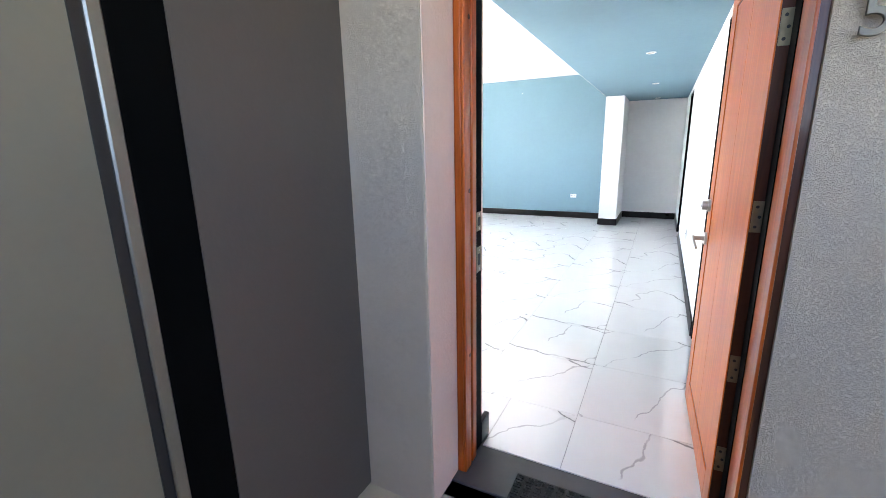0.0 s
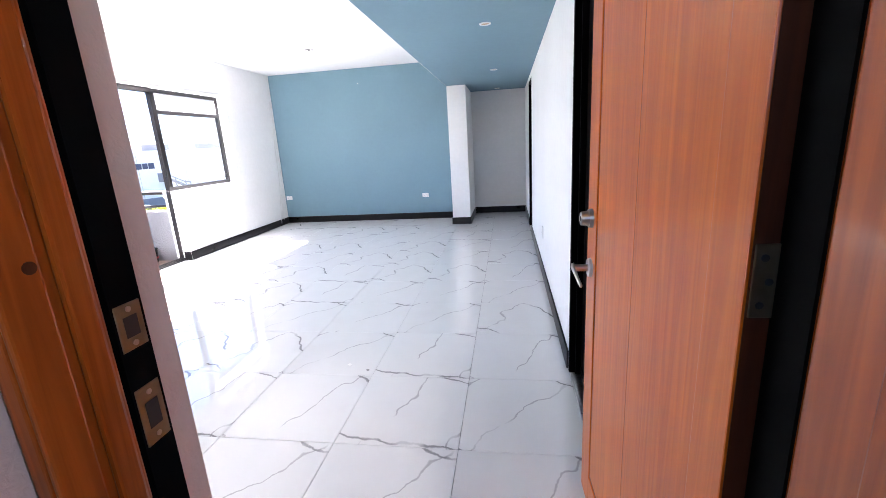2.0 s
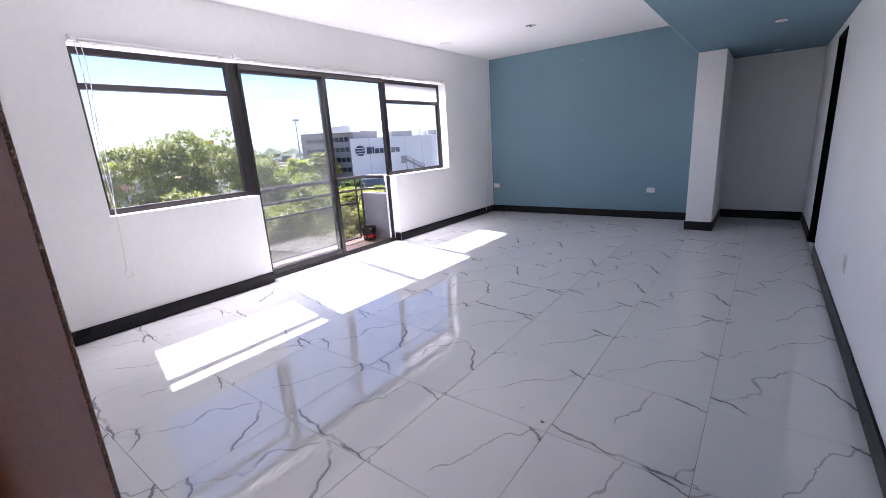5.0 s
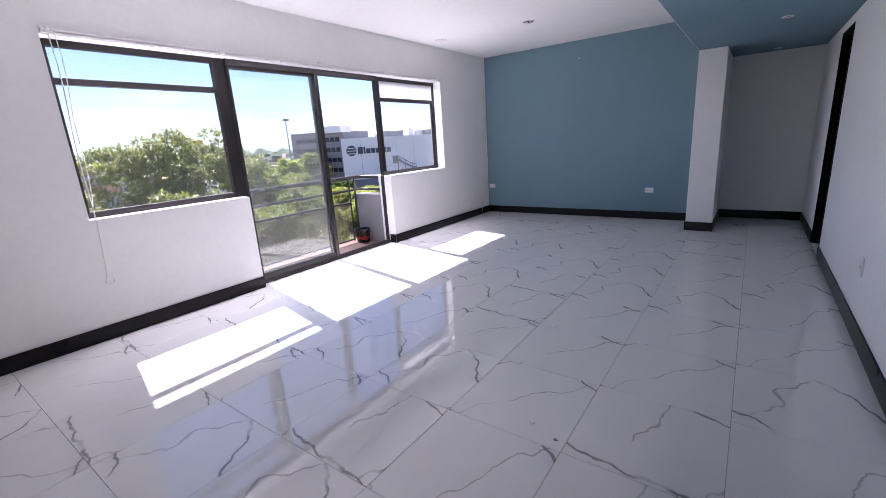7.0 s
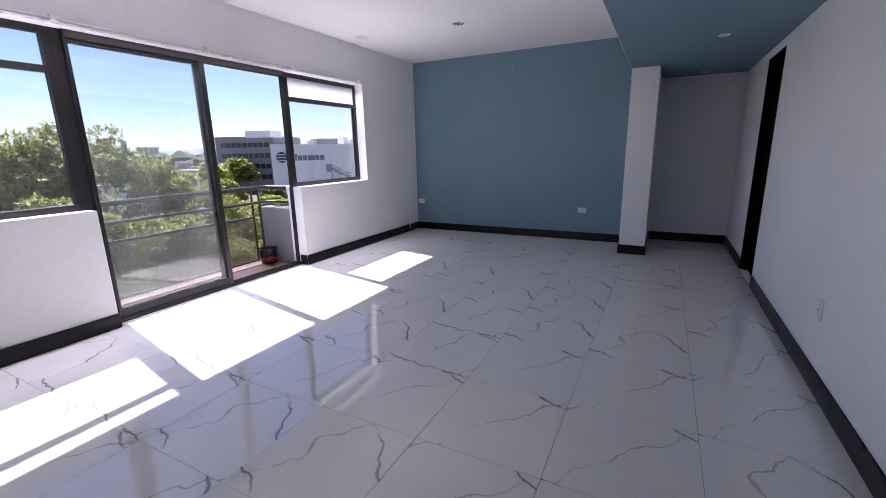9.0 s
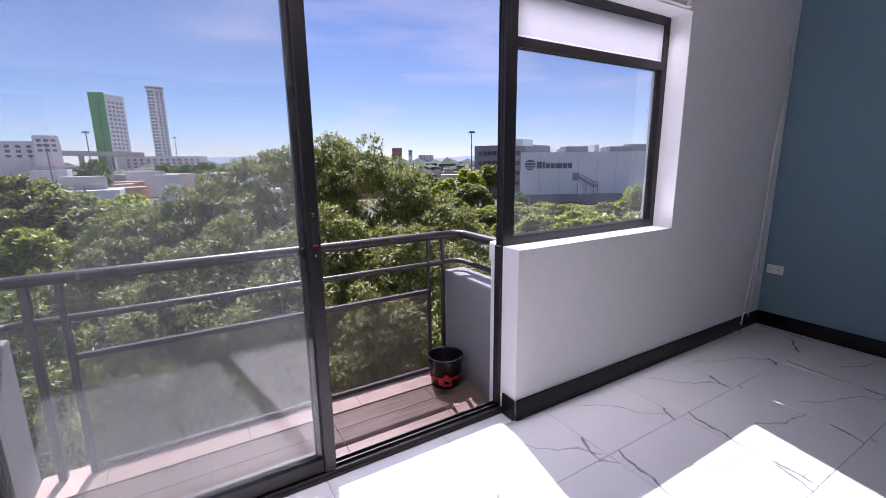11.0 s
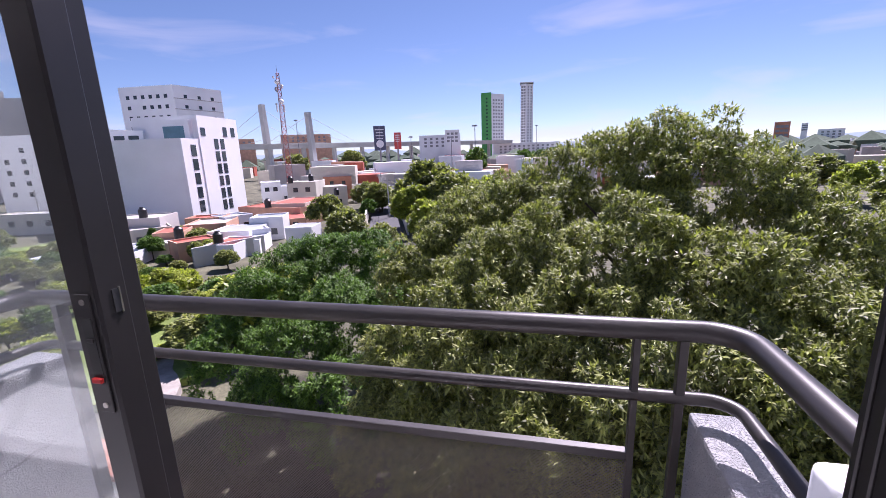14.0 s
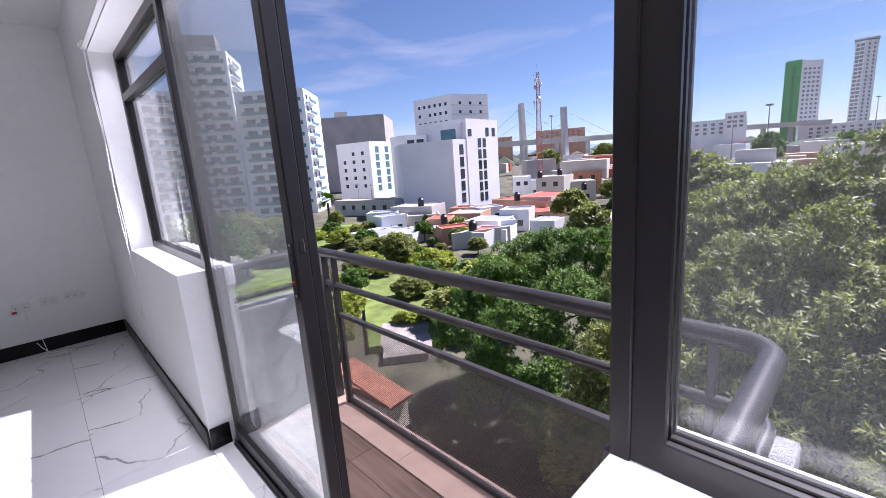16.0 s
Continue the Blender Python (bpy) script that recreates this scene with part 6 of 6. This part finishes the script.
for a0, a1, dd, e, m_, nm, lab in ((24.0, 25.3, 350, 1.8, BORANGE, "office_block", "orange red office block on the skyline"), (26.2, 26.7, 700, 1.6, BPALE, "office_block", "far grey high rise on the skyline"),
                                   (-16.2, -10.8, 340, 2.3, BWHITE, "apartment_block", "long white apartment block on the skyline"), (-12.8, -10.9, 330, 2.9, BPALE, "apartment_block", "grey apartment block with balconies"),
                                   (-6.5, 2.0, 420, 0.9, BPALE, "mall_building", "long low grey building on the skyline"), (27.5, 29.5, 600, 0.9, BWHITE, "office_block", "far white office block on the skyline"),
                                   (-33.5, -27.5, 420, 2.9, BTERRA, "stadium", "brown rounded building behind the elevated road"), (-39.5, -36.5, 420, 2.5, BTERRA, "stadium", "brown low building behind the elevated road")):
    p, q = at_az(a0, dd), at_az(a1, dd)
    b = building(nm, rect(p, q, 18), at_el(e, dd), m_, lab)
    facade(b, p, q, at_el(e, dd) - 9, at_el(e, dd) - 1, max(3, int((q - p).length / 5)), 3, 2.0, 1.6, BDARK)

# big pale cinema box with its sign, outside stair and roof plant
K0, K1, K2 = at_az(41.0, 128), at_az(60.8, 152), at_az(66, 170)
kz0 = 3.6
kb = building("cinema_building", [K0, K1, K2, at_az(62, 230), at_az(44, 190)], kz0, BPALE, "large pale grey cinema box with a sign and outside stair", ROOFG, 0.3)
kd = (K1 - K0)
kl = kd.length
kd.normalize()
kn = Vector((-kd.y, kd.x, 0))
if kn.dot(EYE - K0) < 0:
    kn = -kn


def on_k(s, out=0.0):
    return K0 + kd * s + kn * out


for s in range(1, 9):
    part("panel_joint", ring_box(fresh(), [on_k(s * kl / 9 - 0.06, 0.04), on_k(s * kl / 9 + 0.06, 0.04), on_k(s * kl / 9 + 0.06), on_k(s * kl / 9 - 0.06)], -9.5, kz0), CONC, kb)
part("plinth", ring_box(fresh(), [on_k(0, 0.1), on_k(kl, 0.1), on_k(kl), on_k(0)], ZG, -8.6), BDARK, kb, "dark plinth")
sg = part("sign_ball", cyl(fresh(), on_k(2.9, 0.0) + Vector((0, 0, 0.2)), on_k(2.9, 0.25) + Vector((0, 0, 0.2)), 1.55, 28), SIGN, kb, "round dark sign with pale bands", True)
for k in range(3):
    zz = 0.95 - k * 0.8
    hw = (1.2, 1.5, 1.2)[k]
    part("band", ring_box(fresh(), [on_k(2.9 - hw, 0.3), on_k(2.9 + hw, 0.3), on_k(2.9 + hw, 0.2), on_k(2.9 - hw, 0.2)], zz - 0.14, zz + 0.1), SIGNW, sg)
x_ = 5.0
for k, w in enumerate((1.5, 0.45, 1.25, 1.15, 1.9, 1.15, 1.25)):
    zt_ = 1.15 if k in (0, 1) else 0.62
    part("sign_bar", ring_box(fresh(), [on_k(x_, 0.3), on_k(x_ + w, 0.3), on_k(x_ + w), on_k(x_)], -0.85, zt_), SIGN, kb, "plain dark bar of the sign")
    x_ += w + 0.35
# outside stair
for s0, s1, z0, z1 in ((17.5, 22.5, -3.4, -6.2), (22.5, 23.8, -6.2, -6.2)):
    a, c2 = on_k(s0, 1.2), on_k(s1, 1.2)
    part("stair_flight", cyl(fresh(), (a.x, a.y, z0), (c2.x, c2.y, z1), 0.35, 6), BDARK, kb)
    part("stair_rail", cyl(fresh(), (a.x, a.y, z0 + 1.1), (c2.x, c2.y, z1 + 1.1), 0.12, 6), BDARK, kb)
for s0 in (17.5, 20, 22.5, 23.8):
    a = on_k(s0, 1.2)
    part("stair_post", cyl(fresh(), (a.x, a.y, ZG), (a.x, a.y, -2.4 - (s0 - 17.5) * 0.45), 0.12, 6), BDARK, kb)
part("stair_door", ring_box(fresh(), [on_k(16.2, 0.2), on_k(18.0, 0.2), on_k(18.0), on_k(16.2)], -4.6, -2.2), BDARK, kb)
for s0, s1, h, m_ in ((15, 22, 1.7, BDARK), (29, 36, 1.6, BDARK), (36, 41, 2.3, BDARK), (41, 52, 1.3, SIGNW), (12, 14, 1.0, SIGNW), (26, 28, 1.2, SIGNW), (24, 25.5, 2.2, BPALE)):
    part("roof_plant", ring_box(fresh(), [on_k(s0, -3), on_k(s1, -3), on_k(s1, -8), on_k(s0, -8)], kz0, kz0 + 0.3 + h), m_, kb)
# dark office block beside it
O0, O1 = at_az(34.9, 160), at_az(41.5, 150)
ob_ = building("office_block", rect(O0, O1, 22), at_el(1.9, 155), BDARK, "dark grey office block with rows of windows")
facade(ob_, O0, O1, -8, at_el(1.7, 155), 9, 4, 1.6, 1.5, WIN)
part("lift_house", ring_box(fresh(), rect(at_az(38.3, 152), at_az(41.2, 148), 8), at_el(1.9, 155), at_el(2.7, 155)), BPALE, ob_)


def light_pole(az, dd, el, label):
    b = at_az(az, dd, ZG)
    h = at_el(el, dd) - ZG
    t = thing("light_pole", b, label, "light pole", "tall light poles")
    part("pole", cyl(fresh(), (0, 0, 0), (0, 0, h), 0.3, 8, 0.14), BDARK, t, "", True)
    part("head", cyl(fresh(), (0, 0, h), (0, 0, h + 0.6), 1.3, 12, 1.0), BDARK, t, "", True)


for a in ((34.5, 150, 3.7, "tall dark floodlight pole"), (59.0, 190, 2.9, "tall dark floodlight pole"), (-8.9, 190, 3.3, "tall street light pole"), (-1.0, 380, 3.0, "tall street light pole"), (-31.5, 260, 4.6, "tall street light pole"), (-17.3, 230, 2.2, "tall street light pole"), (-12.0, 240, 2.0, "tall street light pole")):
    light_pole(*a)

# utility poles with cables along the street
wires = []
for k, (az, dd) in enumerate(((-20.8, 84), (-21.6, 110), (-22.2, 150), (-17.5, 66), (-57.2, 120), (-55.5, 112))):
    b = at_az(az, dd, ZG)
    t = thing("utility_pole", b, "grey concrete utility pole with cables", "utility pole", "utility poles")
    part("pole", cyl(fresh(), (0, 0, 0), (0, 0, 8.2), 0.16, 8, 0.11), CONC, t, "", True)
    part("crossarm", box(fresh(), -0.05, 0.05, -0.9, 0.9, 7.6, 7.75), CONC, t)
    wires.append(b)
bm = fresh()
for a, c_ in ((0, 1), (1, 2), (3, 0)):
    for off in (-0.8, -0.3, 0.3, 0.8):
        p, q = wires[a] + Vector((0, off, 7.7)), wires[c_] + Vector((0, off, 7.7))
        tube(bm, [p.lerp(q, i / 8) - Vector((0, 0, 1.1 * (1 - (2 * i / 8 - 1) ** 2))) for i in range(9)], 0.035, 4)
tagged(part("overhead_cables", bm, BDARK), "thin dark overhead cables along the street", "cables", "", "stuff")
# walls along the street
for a0, d0, a1, d1, m_ in ((-18.6, 66, -20.2, 160, CONC), (-24.2, 66, -22.8, 160, BCREAM), (-45, 58, -37, 62, CONC)):
    p, q = at_az(a0, d0), at_az(a1, d1)
    structure("garden_wall", ring_box(fresh(), rect(p, q, 0.3), ZG - 0.3, ZG + 2.4), m_, "plain garden wall along the street", "garden wall")

# woods and hills at the horizon, with the air's haze in their colour
bm = fresh()
g = random.Random(9)
for k in range(420):
    az = g.uniform(-70, 66)
    dd = g.uniform(350, 900) if az < 8 else g.uniform(210, 700)
    p = at_az(az, dd, ZG)
    r = g.uniform(5, 10) * (0.6 + dd / 700)
    bmesh.ops.create_icosphere(bm, subdivisions=1, radius=r, matrix=Matrix.Translation(p + Vector((0, 0, r * 0.4))) @ Matrix.Diagonal((1.3, 1.3, g.uniform(0.7, 1.1), 1)))
for v in bm.verts:
    v.co += Vector((noise.noise(v.co * 0.21), noise.noise(v.co * 0.21 + Vector((7, 0, 0))), noise.noise(v.co * 0.21 + Vector((0, 7, 0))))) * 2.5
tagged(part("far_woods", bm, FARV), "far trees among the houses with haze put into their colour", "woods", "", "stuff")
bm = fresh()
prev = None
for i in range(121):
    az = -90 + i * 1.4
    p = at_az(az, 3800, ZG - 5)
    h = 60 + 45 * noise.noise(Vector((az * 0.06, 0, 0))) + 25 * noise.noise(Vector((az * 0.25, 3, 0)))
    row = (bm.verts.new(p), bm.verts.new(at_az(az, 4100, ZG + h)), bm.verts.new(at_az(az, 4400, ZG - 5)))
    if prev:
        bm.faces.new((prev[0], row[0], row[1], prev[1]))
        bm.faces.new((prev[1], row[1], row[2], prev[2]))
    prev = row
structure("backdrop_hills", bm, HILL, "far hills along the horizon with haze put into their blue colour", "hills")

# outer walls of this building below the apartment
structure("facade_below", box(fresh(), XO + 0.001, 2.0, -0.3, 8.75, ZG - 0.3, -0.26), STUCCO, "plastered outer wall of the building below", "facade")

# ---- pieces of floors, last ----
def tile_mesh(name, w0, w1, d0, d1, th, mat):
    """A tile whose origin is the middle of its full-size cell, with eased edges."""
    bm = fresh()
    e = 0.0012
    lo = [(w0, d0), (w1, d0), (w1, d1), (w0, d1)]
    hi = [(w0 + e, d0 + e), (w1 - e, d0 + e), (w1 - e, d1 - e), (w0 + e, d1 - e)]
    a = [bm.verts.new((x, y, -th)) for x, y in lo]
    b = [bm.verts.new((x, y, -e)) for x, y in lo]
    c = [bm.verts.new((x, y, 0)) for x, y in hi]
    for p, q in ((a, b), (b, c)):
        for i in range(4):
            bm.faces.new((p[i], p[(i + 1) % 4], q[(i + 1) % 4], q[i]))
    bm.faces.new(c)
    return finish(name, bm, mat)


PITCH, GAP = 0.603, 0.0016
made = {}


def lay(x0, x1, y0, y1, parent, ox, oy, pitch_x, pitch_y, mat, name, z=0.0, th=0.011):
    i0, i1 = math.floor((x0 - ox) / pitch_x), math.ceil((x1 - ox) / pitch_x)
    j0, j1 = math.floor((y0 - oy) / pitch_y), math.ceil((y1 - oy) / pitch_y)
    for i in range(i0, i1):
        for j in range(j0, j1):
            a0, a1 = max(x0, ox + i * pitch_x), min(x1, ox + (i + 1) * pitch_x)
            b0, b1 = max(y0, oy + j * pitch_y), min(y1, oy + (j + 1) * pitch_y)
            if a1 - a0 < 0.01 or b1 - b0 < 0.01:
                continue
            cx_, cy_ = ox + (i + 0.5) * pitch_x, oy + (j + 0.5) * pitch_y
            key = (name, round(a0 - cx_, 3), round(a1 - cx_, 3), round(b0 - cy_, 3), round(b1 - cy_, 3))
            if key not in made:
                made[key] = tile_mesh(name, a0 - cx_ + GAP / 2, a1 - cx_ - GAP / 2, b0 - cy_ + GAP / 2, b1 - cy_ - GAP / 2, th, mat)
            t = new(name, made[key])
            t.location = (cx_, cy_, z)
            t.parent = parent


OX, OY = -0.590, 3.10
YJ, XJ = OY - 3 * PITCH, OX - PITCH      # joints at which the laid areas meet
lay(XW + 0.001, XJ, YN + 0.001, YJ, floor_base, OX, OY, PITCH, PITCH, MARBLE, "tile")
lay(XW + 0.001, -0.001, YJ, YR, floor_base, OX, OY, PITCH, PITCH, MARBLE, "tile")
lay(XJ, -0.96, YI, YJ, floor_base, OX, OY, PITCH, PITCH, MARBLE, "tile")
lay(-0.96, -0.001, 0.859, YJ, floor_base, OX, OY, PITCH, PITCH, MARBLE, "tile")
lay(-4.76, XW + 0.001, WL1 + 0.014, WR0 - 0.014, floor_base, OX, OY, PITCH, PITCH, MARBLE, "tile")
lay(0.001, 0.15, 1.83, 2.59, floor_base, OX, OY, PITCH, PITCH, MARBLE, "tile")
lay(-5.25, XO - 0.002, BY0, BY1, balf, -5.25, 3.26, 0.145, 0.60, WTILE, "tile", -0.012, 0.009)
lay(-5.455, -5.25, BY0, BY1, balf, -5.455, 3.45, 0.205, 0.60, PTILE, "tile", -0.004, 0.016)
